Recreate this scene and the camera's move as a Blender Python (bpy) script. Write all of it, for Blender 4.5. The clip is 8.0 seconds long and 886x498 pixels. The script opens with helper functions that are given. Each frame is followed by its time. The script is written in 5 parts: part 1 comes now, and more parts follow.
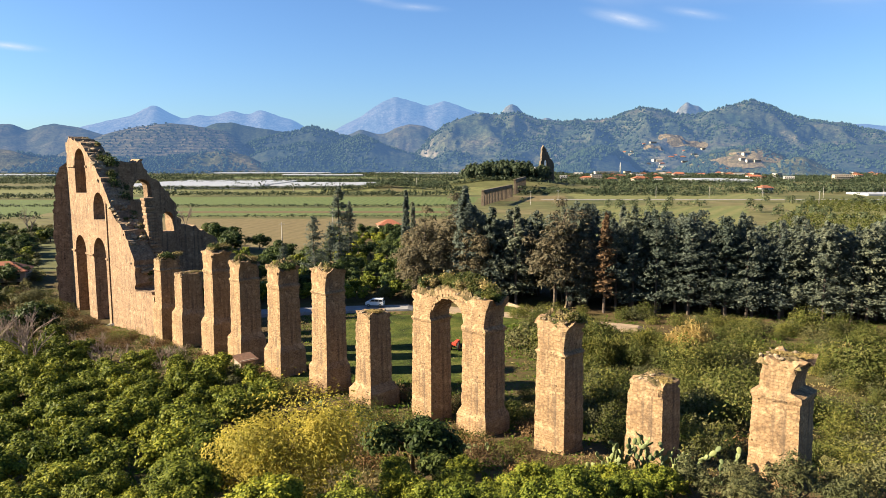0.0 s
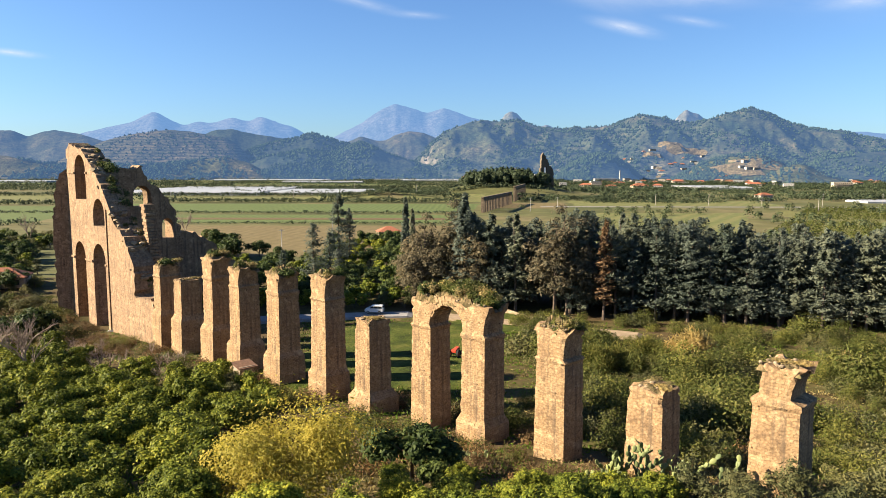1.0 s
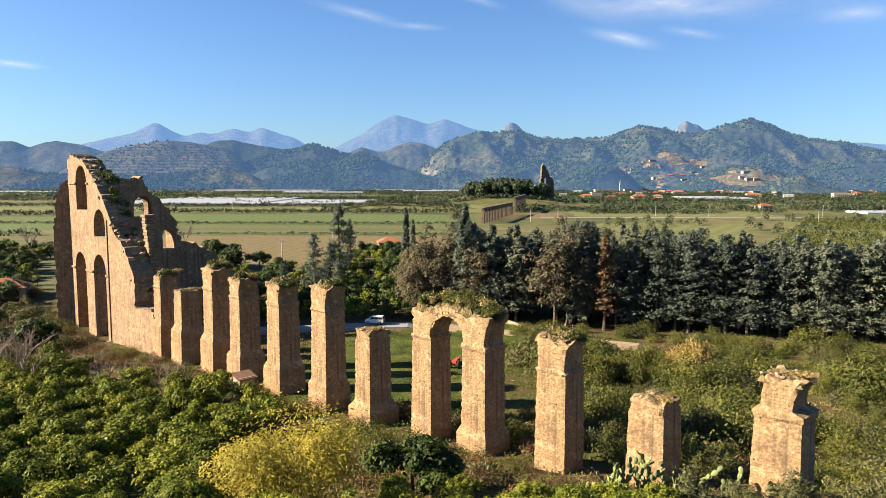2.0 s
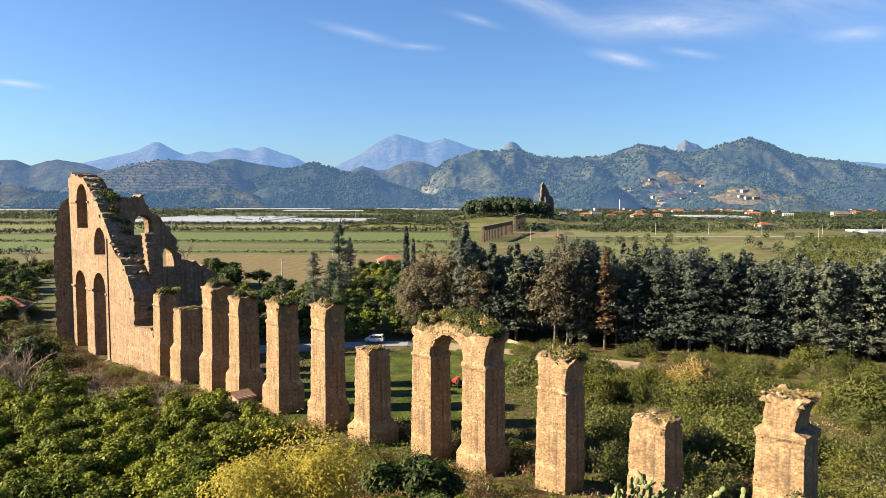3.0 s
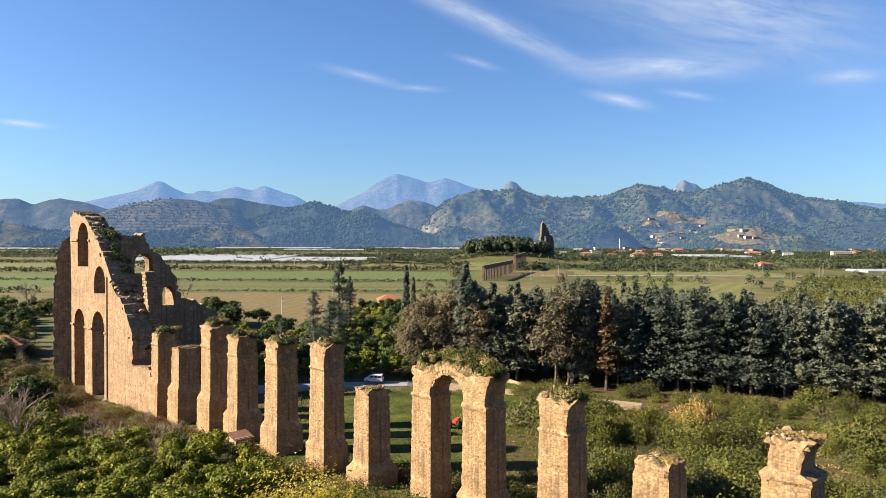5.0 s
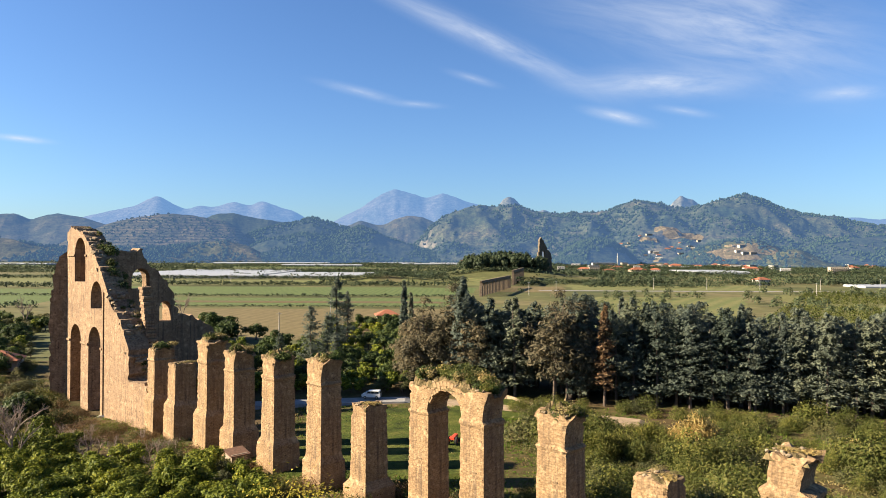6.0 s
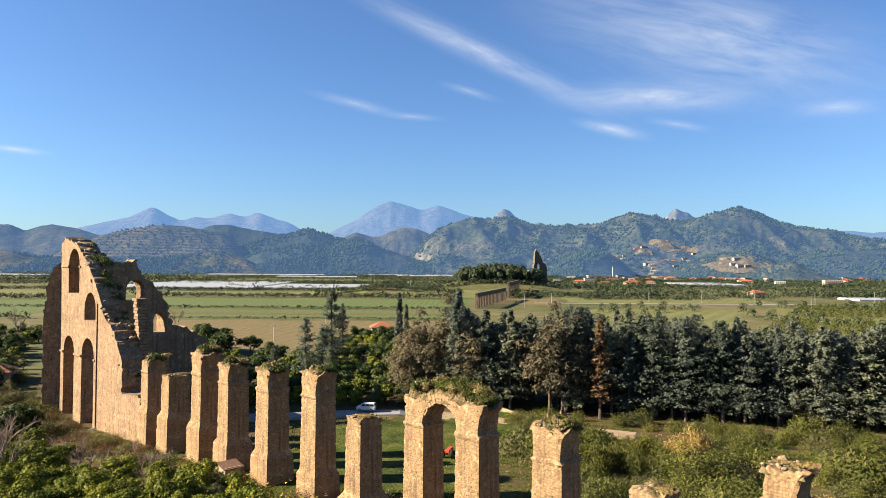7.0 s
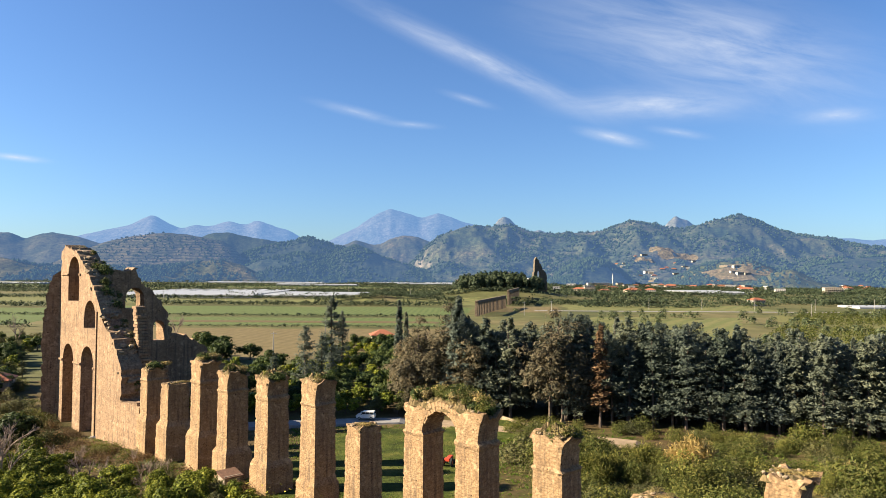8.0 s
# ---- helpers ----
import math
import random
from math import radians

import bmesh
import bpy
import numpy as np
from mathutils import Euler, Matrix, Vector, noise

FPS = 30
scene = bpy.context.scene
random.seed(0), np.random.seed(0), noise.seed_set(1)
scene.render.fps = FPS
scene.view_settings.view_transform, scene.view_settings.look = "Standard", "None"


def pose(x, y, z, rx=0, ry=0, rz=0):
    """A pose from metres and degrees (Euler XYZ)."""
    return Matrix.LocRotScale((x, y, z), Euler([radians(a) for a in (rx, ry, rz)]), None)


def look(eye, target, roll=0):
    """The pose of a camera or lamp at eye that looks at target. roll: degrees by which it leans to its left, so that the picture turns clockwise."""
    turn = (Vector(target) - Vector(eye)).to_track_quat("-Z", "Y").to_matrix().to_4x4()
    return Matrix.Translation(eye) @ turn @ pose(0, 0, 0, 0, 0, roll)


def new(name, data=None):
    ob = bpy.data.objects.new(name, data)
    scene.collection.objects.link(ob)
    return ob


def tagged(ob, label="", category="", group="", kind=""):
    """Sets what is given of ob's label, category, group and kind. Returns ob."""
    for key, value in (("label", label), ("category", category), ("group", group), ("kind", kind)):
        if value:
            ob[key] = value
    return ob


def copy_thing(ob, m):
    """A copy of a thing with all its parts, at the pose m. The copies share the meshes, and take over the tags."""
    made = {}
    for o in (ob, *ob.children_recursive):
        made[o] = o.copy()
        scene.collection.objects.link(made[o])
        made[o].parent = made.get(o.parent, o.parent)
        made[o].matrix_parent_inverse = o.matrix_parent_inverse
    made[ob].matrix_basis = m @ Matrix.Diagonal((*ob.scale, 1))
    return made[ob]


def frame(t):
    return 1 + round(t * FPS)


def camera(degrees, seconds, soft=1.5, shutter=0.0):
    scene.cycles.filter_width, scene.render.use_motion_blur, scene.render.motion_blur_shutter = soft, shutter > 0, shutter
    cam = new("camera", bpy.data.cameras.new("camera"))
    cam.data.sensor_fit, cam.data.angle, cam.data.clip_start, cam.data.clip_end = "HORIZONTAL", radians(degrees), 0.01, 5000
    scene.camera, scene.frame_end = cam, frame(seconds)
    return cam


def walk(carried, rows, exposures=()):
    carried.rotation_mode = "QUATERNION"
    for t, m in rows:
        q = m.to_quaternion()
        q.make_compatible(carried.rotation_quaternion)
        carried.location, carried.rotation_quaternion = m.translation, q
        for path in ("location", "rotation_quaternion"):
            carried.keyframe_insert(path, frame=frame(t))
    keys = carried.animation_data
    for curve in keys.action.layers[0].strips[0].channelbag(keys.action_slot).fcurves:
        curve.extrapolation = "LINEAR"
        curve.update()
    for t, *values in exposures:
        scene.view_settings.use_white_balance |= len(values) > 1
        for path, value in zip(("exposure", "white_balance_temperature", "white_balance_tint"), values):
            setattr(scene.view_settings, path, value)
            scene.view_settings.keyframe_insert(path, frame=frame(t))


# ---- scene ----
cam = camera(64.56, 8.0, 0.6)
rows = [(0.0, 0.0, -7.0, 0.0), (0.5, -0.05, -6.75, -0.1), (1.0, -0.02, -6.44, -0.1), (1.5, 0.01, -6.07, -0.1),
        (3.0, 0.02, -4.06, -0.14), (3.5, 0.06, -3.04, -0.19), (4.0, 0.10, -2.08, -0.27), (4.5, 0.08, -1.47, -0.24),
        (6.0, -0.13, 0.38, -0.27), (6.5, -0.33, 0.91, -0.33), (7.0, -0.50, 1.37, -0.42), (7.5, -0.56, 1.76, -0.45),
        (8.0, -0.51, 2.0, -0.39)]
EYE = (0.0, 0.0, 32.0)
EXPOSURE = 2.26
walk(cam, [(t, pose(*EYE, 90 + pitch, roll, yaw)) for t, yaw, pitch, roll in rows],
     exposures=[(0.0, EXPOSURE + 0.03), (3.0, EXPOSURE + 0.01), (6.0, EXPOSURE - 0.05), (8.0, EXPOSURE - 0.05)])

# ---- world and sun ----
SUN_AZ = 183.0      # degrees, counter-clockwise from +x: where the sun stands
SUN_EL = 27.0
world = bpy.data.worlds.new("world")
scene.world = world
world.use_nodes = True


def link(tree, a, b):
    tree.links.new(a, b)


def sky_world():
    tree = world.node_tree
    nd = tree.nodes
    nd.clear()
    out = nd.new("ShaderNodeOutputWorld")
    back = nd.new("ShaderNodeBackground")
    back.inputs["Strength"].default_value = 0.05
    sky = nd.new("ShaderNodeTexSky")
    sky.sky_type = "NISHITA"
    sky.sun_disc = False
    sky.sun_elevation = radians(SUN_EL)
    sky.sun_rotation = radians(90 - SUN_AZ)
    sky.altitude = 50
    sky.air_density = 1.0
    sky.dust_density = 0.6
    sky.ozone_density = 1.0
    geo = nd.new("ShaderNodeTexCoord")
    sep = nd.new("ShaderNodeSeparateXYZ")
    link(tree, geo.outputs["Generated"], sep.inputs[0])

    def m(op, a, b):
        n = nd.new("ShaderNodeMath")
        n.operation = op
        for k, v in enumerate((a, b)):
            if isinstance(v, (int, float)):
                n.inputs[k].default_value = v
            else:
                link(tree, v, n.inputs[k])
        return n.outputs[0]
    # the northern sky, flattened: how far right and how far up of due ahead
    ahead = m("MAXIMUM", sep.outputs[1], 0.05)
    kx, kz = m("DIVIDE", sep.outputs[0], ahead), m("DIVIDE", sep.outputs[2], ahead)
    flat = nd.new("ShaderNodeCombineXYZ")
    link(tree, kx, flat.inputs[0])
    link(tree, kz, flat.inputs[1])
    total = None
    # cirrus: centre (right, up), half length, half width, tilt in degrees, density
    streaks = [(0.06, 0.308, 0.30, 0.030, -25, 0.72), (0.31, 0.245, 0.20, 0.036, 0, 0.85), (0.40, 0.33, 0.40, 0.13, -12, 0.62),
               (0.252, 0.197, 0.075, 0.014, -12, 0.95), (-0.60, 0.161, 0.07, 0.008, -6, 1.0), (-0.115, 0.230, 0.10, 0.012, -14, 0.5),
               (-0.035, 0.213, 0.06, 0.008, -4, 0.45), (0.045, 0.250, 0.06, 0.010, -16, 0.45), (0.577, 0.232, 0.09, 0.018, 4, 0.6),
               (0.347, 0.205, 0.07, 0.010, -8, 0.5)]
    for cx, cz, hl, hw, tilt, dense in streaks:
        mp = nd.new("ShaderNodeMapping")
        mp.vector_type = "TEXTURE"
        mp.inputs["Location"].default_value = (cx, cz, 0)
        mp.inputs["Rotation"].default_value = (0, 0, radians(tilt))
        mp.inputs["Scale"].default_value = (hl, hw, 1)
        link(tree, flat.outputs[0], mp.inputs[0])
        gr = nd.new("ShaderNodeTexGradient")
        gr.gradient_type = "QUADRATIC_SPHERE"
        ns = nd.new("ShaderNodeTexNoise")
        ns.inputs["Scale"].default_value = 1.0
        ns.inputs["Detail"].default_value = 7
        ns.inputs["Roughness"].default_value = 0.6
        ns.inputs["Distortion"].default_value = 0.4
        ms = nd.new("ShaderNodeMapping")
        ms.vector_type = "TEXTURE"
        ms.inputs["Location"].default_value = (cx, cz, 3)
        ms.inputs["Rotation"].default_value = (0, 0, radians(tilt))
        ms.inputs["Scale"].default_value = (0.16, 0.030, 1)
        link(tree, flat.outputs[0], ms.inputs[0])
        link(tree, ms.outputs[0], ns.inputs["Vector"])
        link(tree, mp.outputs[0], gr.inputs[0])
        soft = m("MULTIPLY", m("SUBTRACT", ns.outputs[0], 0.25), 2.6)
        a = m("MULTIPLY", m("MULTIPLY", gr.outputs[0], soft), dense * 1.2)
        a = m("MAXIMUM", a, 0.0)
        total = a if total is None else m("ADD", total, a)
    total = m("MINIMUM", total, 0.75)
    mix = nd.new("ShaderNodeMix")
    mix.data_type = "RGBA"
    link(tree, total, mix.inputs["Factor"])
    tint = nd.new("ShaderNodeMix")
    tint.data_type = "RGBA"
    tint.blend_type = "MULTIPLY"
    tint.inputs["Factor"].default_value = 1.0
    link(tree, sky.outputs[0], tint.inputs[6])
    tint.inputs[7].default_value = (0.355, 0.511, 0.745, 1)
    link(tree, tint.outputs[2], mix.inputs[6])
    mix.inputs[7].default_value = (3.45, 3.75, 4.3, 1)
    link(tree, mix.outputs[2], back.inputs["Color"])
    link(tree, back.outputs[0], out.inputs[0])


sky_world()
sun = new("sun", bpy.data.lights.new("sun", "SUN"))
sun.data.energy = 4.8
sun.data.angle = radians(0.5)
sun.data.color = (1.0, 0.84, 0.62)
_a, _e = radians(SUN_AZ), radians(SUN_EL)
sun.matrix_world = look((0, 0, 0), (-math.cos(_a) * math.cos(_e), -math.sin(_a) * math.cos(_e), -math.sin(_e)))
sun.location = (-60, 0, 90)

# ---- materials ----


def material(name, rough=0.9):
    mt = bpy.data.materials.new(name)
    mt.use_nodes = True
    tree = mt.node_tree
    bsdf = tree.nodes["Principled BSDF"]
    bsdf.inputs["Roughness"].default_value = rough
    bsdf.inputs["Specular IOR Level"].default_value = 0.25
    return mt, tree, bsdf


def noise_node(tree, scale, detail=6, rough=0.6, coord=None, stretch=None):
    n = tree.nodes.new("ShaderNodeTexNoise")
    n.inputs["Scale"].default_value = scale
    n.inputs["Detail"].default_value = detail
    n.inputs["Roughness"].default_value = rough
    if coord is None:
        coord = tree.nodes.new("ShaderNodeNewGeometry").outputs["Position"]
    if stretch:
        mp = tree.nodes.new("ShaderNodeMapping")
        mp.inputs["Scale"].default_value = stretch
        link(tree, coord, mp.inputs[0])
        coord = mp.outputs[0]
    link(tree, coord, n.inputs["Vector"])
    return n.outputs[0]


def ramp(tree, fac, stops):
    r = tree.nodes.new("ShaderNodeValToRGB")
    while len(r.color_ramp.elements) < len(stops):
        r.color_ramp.elements.new(0.5)
    for e, (p, c) in zip(r.color_ramp.elements, stops):
        e.position = p
        e.color = (*c, 1) if len(c) == 3 else c
    link(tree, fac, r.inputs[0])
    return r.outputs[0]


def blend(tree, fac, a, b, mode="MIX"):
    n = tree.nodes.new("ShaderNodeMix")
    n.data_type = "RGBA"
    n.blend_type = mode
    for key, v in (("Factor", fac), (6, a), (7, b)):
        if isinstance(v, (int, float)):
            n.inputs[key].default_value = v
        elif isinstance(v, tuple):
            n.inputs[key].default_value = (*v, 1)
        else:
            link(tree, v, n.inputs[key])
    return n.outputs[2]


def bump(tree, bsdf, height, dist=0.05, strength=0.6):
    b = tree.nodes.new("ShaderNodeBump")
    b.inputs["Distance"].default_value = dist
    b.inputs["Strength"].default_value = strength
    link(tree, height, b.inputs["Height"])
    link(tree, b.outputs[0], bsdf.inputs["Normal"])


def masonry_mat(name, light, mid, dark, row=0.28, pit_scale=1.1):
    """Coursed rubble stone: rows of uneven blocks with open joints, stains and lichen."""
    light, mid, dark = [tuple(c * k for c in col) for col, k in ((light, 0.76), (mid, 0.76), (dark, 0.72))]
    mt, tree, bsdf = material(name, 0.95)
    tc = tree.nodes.new("ShaderNodeTexCoord").outputs["Object"]
    sep = tree.nodes.new("ShaderNodeSeparateXYZ")
    link(tree, tc, sep.inputs[0])
    add = tree.nodes.new("ShaderNodeMath")
    link(tree, sep.outputs[0], add.inputs[0])
    link(tree, sep.outputs[1], add.inputs[1])
    wob = noise_node(tree, 0.9, 3, 0.5, tc)
    zz = tree.nodes.new("ShaderNodeMath")
    zz.operation = "MULTIPLY_ADD"
    link(tree, wob, zz.inputs[0])
    zz.inputs[1].default_value = 0.35
    link(tree, sep.outputs[2], zz.inputs[2])
    vec = tree.nodes.new("ShaderNodeCombineXYZ")
    link(tree, add.outputs[0], vec.inputs[0])
    link(tree, zz.outputs[0], vec.inputs[1])
    br = tree.nodes.new("ShaderNodeTexBrick")
    br.inputs["Scale"].default_value = 1.0
    br.inputs["Brick Width"].default_value = row * 1.7
    br.inputs["Row Height"].default_value = row
    br.inputs["Mortar Size"].default_value = 0.025
    br.inputs["Mortar Smooth"].default_value = 0.8
    br.inputs["Color1"].default_value = (*light, 1)
    br.inputs["Color2"].default_value = (*mid, 1)
    br.inputs["Mortar"].default_value = (*[c * 0.55 for c in mid], 1)
    link(tree, vec.outputs[0], br.inputs["Vector"])
    # rubble cells between the courses
    cell = tree.nodes.new("ShaderNodeTexVoronoi")
    cell.inputs["Scale"].default_value = 0.8 / row
    mp = tree.nodes.new("ShaderNodeMapping")
    mp.inputs["Scale"].default_value = (1, 1, 1.25)
    link(tree, tc, mp.inputs[0])
    link(tree, mp.outputs[0], cell.inputs["Vector"])
    rub = ramp(tree, cell.outputs["Distance"], [(0.0, tuple(min(1, c * 1.1) for c in light)), (0.45, mid), (0.75, tuple(c * 0.8 for c in dark))])
    where = noise_node(tree, 0.5, 4, 0.6, tc)
    col = blend(tree, ramp(tree, where, [(0.42, (0.15, 0.15, 0.15)), (0.58, (0.8, 0.8, 0.8))]), br.outputs[0], rub)
    big = noise_node(tree, 0.22, 5, 0.65, tc)
    col = blend(tree, ramp(tree, big, [(0.38, (0, 0, 0)), (0.66, (0.7, 0.7, 0.7))]), col, dark)
    # streaks that run down the face, pale lime patches, put-log holes and pits
    run = noise_node(tree, 1.0, 5, 0.6, tc, (1.8, 1.8, 0.10))
    col = blend(tree, ramp(tree, run, [(0.50, (0, 0, 0)), (0.68, (0.75, 0.75, 0.75))]), col, (dark[0] * 0.55, dark[1] * 0.62, dark[2] * 0.75))
    pale = noise_node(tree, 0.8, 6, 0.7, tc)
    col = blend(tree, ramp(tree, pale, [(0.54, (0, 0, 0)), (0.66, (0.7, 0.7, 0.7))]), col, tuple(min(1, c * 1.2) for c in light))
    band = noise_node(tree, 1.0, 4, 0.6, tc, (0.15, 0.15, 1.5))
    col = blend(tree, 0.3, col, ramp(tree, band, [(0.35, (0.80, 0.76, 0.70)), (0.65, (1.12, 1.1, 1.08))]), "MULTIPLY")
    fine = noise_node(tree, 4, 5, 0.75, tc)
    col = blend(tree, 0.6, col, ramp(tree, fine, [(0.34, (0.42, 0.37, 0.32)), (0.46, (1.0, 1.0, 1.0)), (0.66, (1.25, 1.22, 1.18))]), "MULTIPLY")
    pit = tree.nodes.new("ShaderNodeTexVoronoi")
    pit.inputs["Scale"].default_value = pit_scale
    link(tree, tc, pit.inputs["Vector"])
    pits = ramp(tree, pit.outputs["Distance"], [(0.06, (0.15, 0.11, 0.08)), (0.13, (1, 1, 1))])
    col = blend(tree, 0.85, col, pits, "MULTIPLY")
    link(tree, col, bsdf.inputs["Base Color"])
    hgt = blend(tree, 0.55, fine, cell.outputs["Distance"], "MIX")
    bump(tree, bsdf, hgt, 0.12, 0.7)
    return mt


def leaf_mat(name, colours, through_light=0.3, rough=0.6, gloss=0.1, vary=0.7):
    """Leaves: each card its own tint, clumps of lighter and darker growth, some light let through."""
    mt, tree, bsdf = material(name, rough)
    colours = [tuple(c * 0.82 for c in col) for col in colours]
    geo = tree.nodes.new("ShaderNodeNewGeometry")
    each = ramp(tree, geo.outputs["Random Per Island"], [(0.0, colours[0]), (0.5, colours[1]), (1.0, colours[2])])
    clump = noise_node(tree, 0.35, 3, 0.5)
    col = blend(tree, 0.6, each, ramp(tree, clump, [(0.3, (0.6, 0.66, 0.6)), (0.7, (1.3, 1.22, 1.0))]), "MULTIPLY")
    info = tree.nodes.new("ShaderNodeObjectInfo")
    col = blend(tree, vary, col, ramp(tree, info.outputs["Random"], [(0.0, (0.55, 0.62, 0.55)), (0.5, (1.0, 1.0, 1.0)), (1.0, (1.55, 1.4, 1.1))]), "MULTIPLY")
    link(tree, col, bsdf.inputs["Base Color"])
    bsdf.inputs["Specular IOR Level"].default_value = gloss
    tr = tree.nodes.new("ShaderNodeBsdfTranslucent")
    link(tree, col, tr.inputs["Color"])
    mx = tree.nodes.new("ShaderNodeMixShader")
    mx.inputs[0].default_value = through_light
    link(tree, bsdf.outputs[0], mx.inputs[1])
    link(tree, tr.outputs[0], mx.inputs[2])
    link(tree, mx.outputs[0], tree.nodes["Material Output"].inputs[0])
    return mt


def plain_mat(name, colour, rough=0.8, vary=0.25, scale=1.5, metal=0.0):
    mt, tree, bsdf = material(name, rough)
    colour = tuple(c * 0.84 for c in colour)
    n = noise_node(tree, scale, 6, 0.65)
    lo, hi = tuple(c * (1 - vary) for c in colour), tuple(min(1, c * (1 + vary)) for c in colour)
    col = ramp(tree, n, [(0.3, lo), (0.7, hi)])
    link(tree, col, bsdf.inputs["Base Color"])
    bsdf.inputs["Metallic"].default_value = metal
    bump(tree, bsdf, n, 0.03, 0.3)
    return mt


def ground_mat(name, stops, big, small, relief=0.2):
    mt, tree, bsdf = material(name, 1.0)
    bsdf.inputs["Specular IOR Level"].default_value = 0.1
    stops = [(p, tuple(q * 0.85 for q in c)) for p, c in stops]
    a, b = noise_node(tree, big, 6, 0.65), noise_node(tree, small, 6, 0.7)
    col = ramp(tree, a, stops)
    col = blend(tree, 0.8, col, ramp(tree, b, [(0.3, (0.55, 0.55, 0.5)), (0.7, (1.35, 1.3, 1.2))]), "MULTIPLY")
    link(tree, col, bsdf.inputs["Base Color"])
    bump(tree, bsdf, b, relief, 0.7)
    return mt


def crop_mat(name, c1, c2, period, angle, blur=0.5):
    """A tilled field: rows of two colours, worn and patchy."""
    mt, tree, bsdf = material(name, 1.0)
    bsdf.inputs["Specular IOR Level"].default_value = 0.1
    pos = tree.nodes.new("ShaderNodeNewGeometry").outputs["Position"]
    mp = tree.nodes.new("ShaderNodeMapping")
    c1, c2 = tuple(c * 0.82 for c in c1), tuple(c * 0.82 for c in c2)
    mp.inputs["Rotation"].default_value = (0, 0, radians(angle))
    link(tree, pos, mp.inputs[0])
    w = tree.nodes.new("ShaderNodeTexWave")
    w.inputs["Scale"].default_value = 0.314 / period * 1.0
    w.inputs["Distortion"].default_value = 1.5
    w.inputs["Detail"].default_value = 3
    link(tree, mp.outputs[0], w.inputs["Vector"])
    col = blend(tree, w.outputs["Fac"], c1, c2)
    n = noise_node(tree, 0.02, 6, 0.7, None, (0.4, 1.6, 1))
    col = blend(tree, ramp(tree, n, [(0.38, (0, 0, 0)), (0.64, (0.8, 0.8, 0.8))]), col, tuple((a + b) * blur for a, b in zip(c1, c2)))
    n2 = noise_node(tree, 0.35, 6, 0.7)
    col = blend(tree, 0.7, col, ramp(tree, n2, [(0.3, (0.6, 0.6, 0.55)), (0.7, (1.3, 1.28, 1.2))]), "MULTIPLY")
    link(tree, col, bsdf.inputs["Base Color"])
    return mt


def far_mat(name, stops, air, haze_glow, scale=0.004, rocky=None):
    """Distant slopes: scrub, woods and bare rock; the blue haze before them is put in as emission."""
    mt, tree, bsdf = material(name, 1.0)
    bsdf.inputs["Specular IOR Level"].default_value = 0.0
    stops = [(p, tuple(q * 0.82 for q in c)) for p, c in stops]
    a, b = noise_node(tree, scale, 8, 0.7), noise_node(tree, scale * 7, 6, 0.75)
    col = ramp(tree, a, stops)
    col = blend(tree, 0.85, col, ramp(tree, b, [(0.36, (0.35, 0.37, 0.37)), (0.64, (1.5, 1.45, 1.35))]), "MULTIPLY")
    d3 = noise_node(tree, scale * 26, 4, 0.7)
    col = blend(tree, 0.8, col, ramp(tree, d3, [(0.40, (0.4, 0.44, 0.42)), (0.6, (1.45, 1.4, 1.3))]), "MULTIPLY")
    if rocky:
        geo = tree.nodes.new("ShaderNodeNewGeometry")
        sp = tree.nodes.new("ShaderNodeSeparateXYZ")
        link(tree, geo.outputs["Normal"], sp.inputs[0])
        st = noise_node(tree, scale * 4, 5, 0.7)
        sub = tree.nodes.new("ShaderNodeMath")
        sub.operation = "MULTIPLY_ADD"
        link(tree, st, sub.inputs[0])
        sub.inputs[1].default_value = -0.6
        link(tree, sp.outputs[2], sub.inputs[2])
        col = blend(tree, ramp(tree, sub.outputs[0], [(0.18, (1, 1, 1)), (0.36, (0, 0, 0))]), col, rocky)
    link(tree, col, bsdf.inputs["Base Color"])
    # haze in place of real air: the slope itself glows evenly in this colour
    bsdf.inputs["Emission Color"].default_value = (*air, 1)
    bsdf.inputs["Emission Strength"].default_value = haze_glow * 0.8
    bump(tree, bsdf, b, 10, 0.3)
    return mt


STONE = masonry_mat("old_masonry", (0.40, 0.285, 0.16), (0.30, 0.192, 0.095), (0.19, 0.122, 0.068), 0.24)
STONE_FAR = masonry_mat("far_masonry", (0.20, 0.16, 0.115), (0.165, 0.125, 0.085), (0.11, 0.085, 0.06), 0.5)
STONE_TOWER = masonry_mat("tower_masonry", (0.375, 0.262, 0.165), (0.285, 0.185, 0.105), (0.175, 0.115, 0.07), 0.38, 0.62)
RUBBLE = plain_mat("rubble_stone", (0.24, 0.185, 0.12), 0.95, 0.4, 1.2)
CORE = ground_mat("rubble_core", [(0.34, (0.05, 0.045, 0.022)), (0.48, (0.11, 0.085, 0.045)), (0.58, (0.20, 0.15, 0.085)), (0.7, (0.10, 0.10, 0.04))], 1.1, 4.5, 0.25)
CITRUS = leaf_mat("citrus_leaf", ((0.04, 0.06, 0.01), (0.13, 0.158, 0.022), (0.23, 0.24, 0.036)), 0.2, 0.55, 0.06)
SCRUB = leaf_mat("scrub_leaf", ((0.053, 0.0702, 0.0172), (0.1061, 0.1193, 0.0312), (0.1658, 0.1615, 0.0546)), 0.35)
OLIVE = leaf_mat("olive_leaf", ((0.0525, 0.06, 0.0263), (0.0975, 0.1013, 0.045), (0.15, 0.1462, 0.0713)), 0.25)
GOLDEN = leaf_mat("golden_leaf", ((0.25, 0.215, 0.028), (0.39, 0.33, 0.056), (0.50, 0.42, 0.10)), 0.5, vary=0.0)
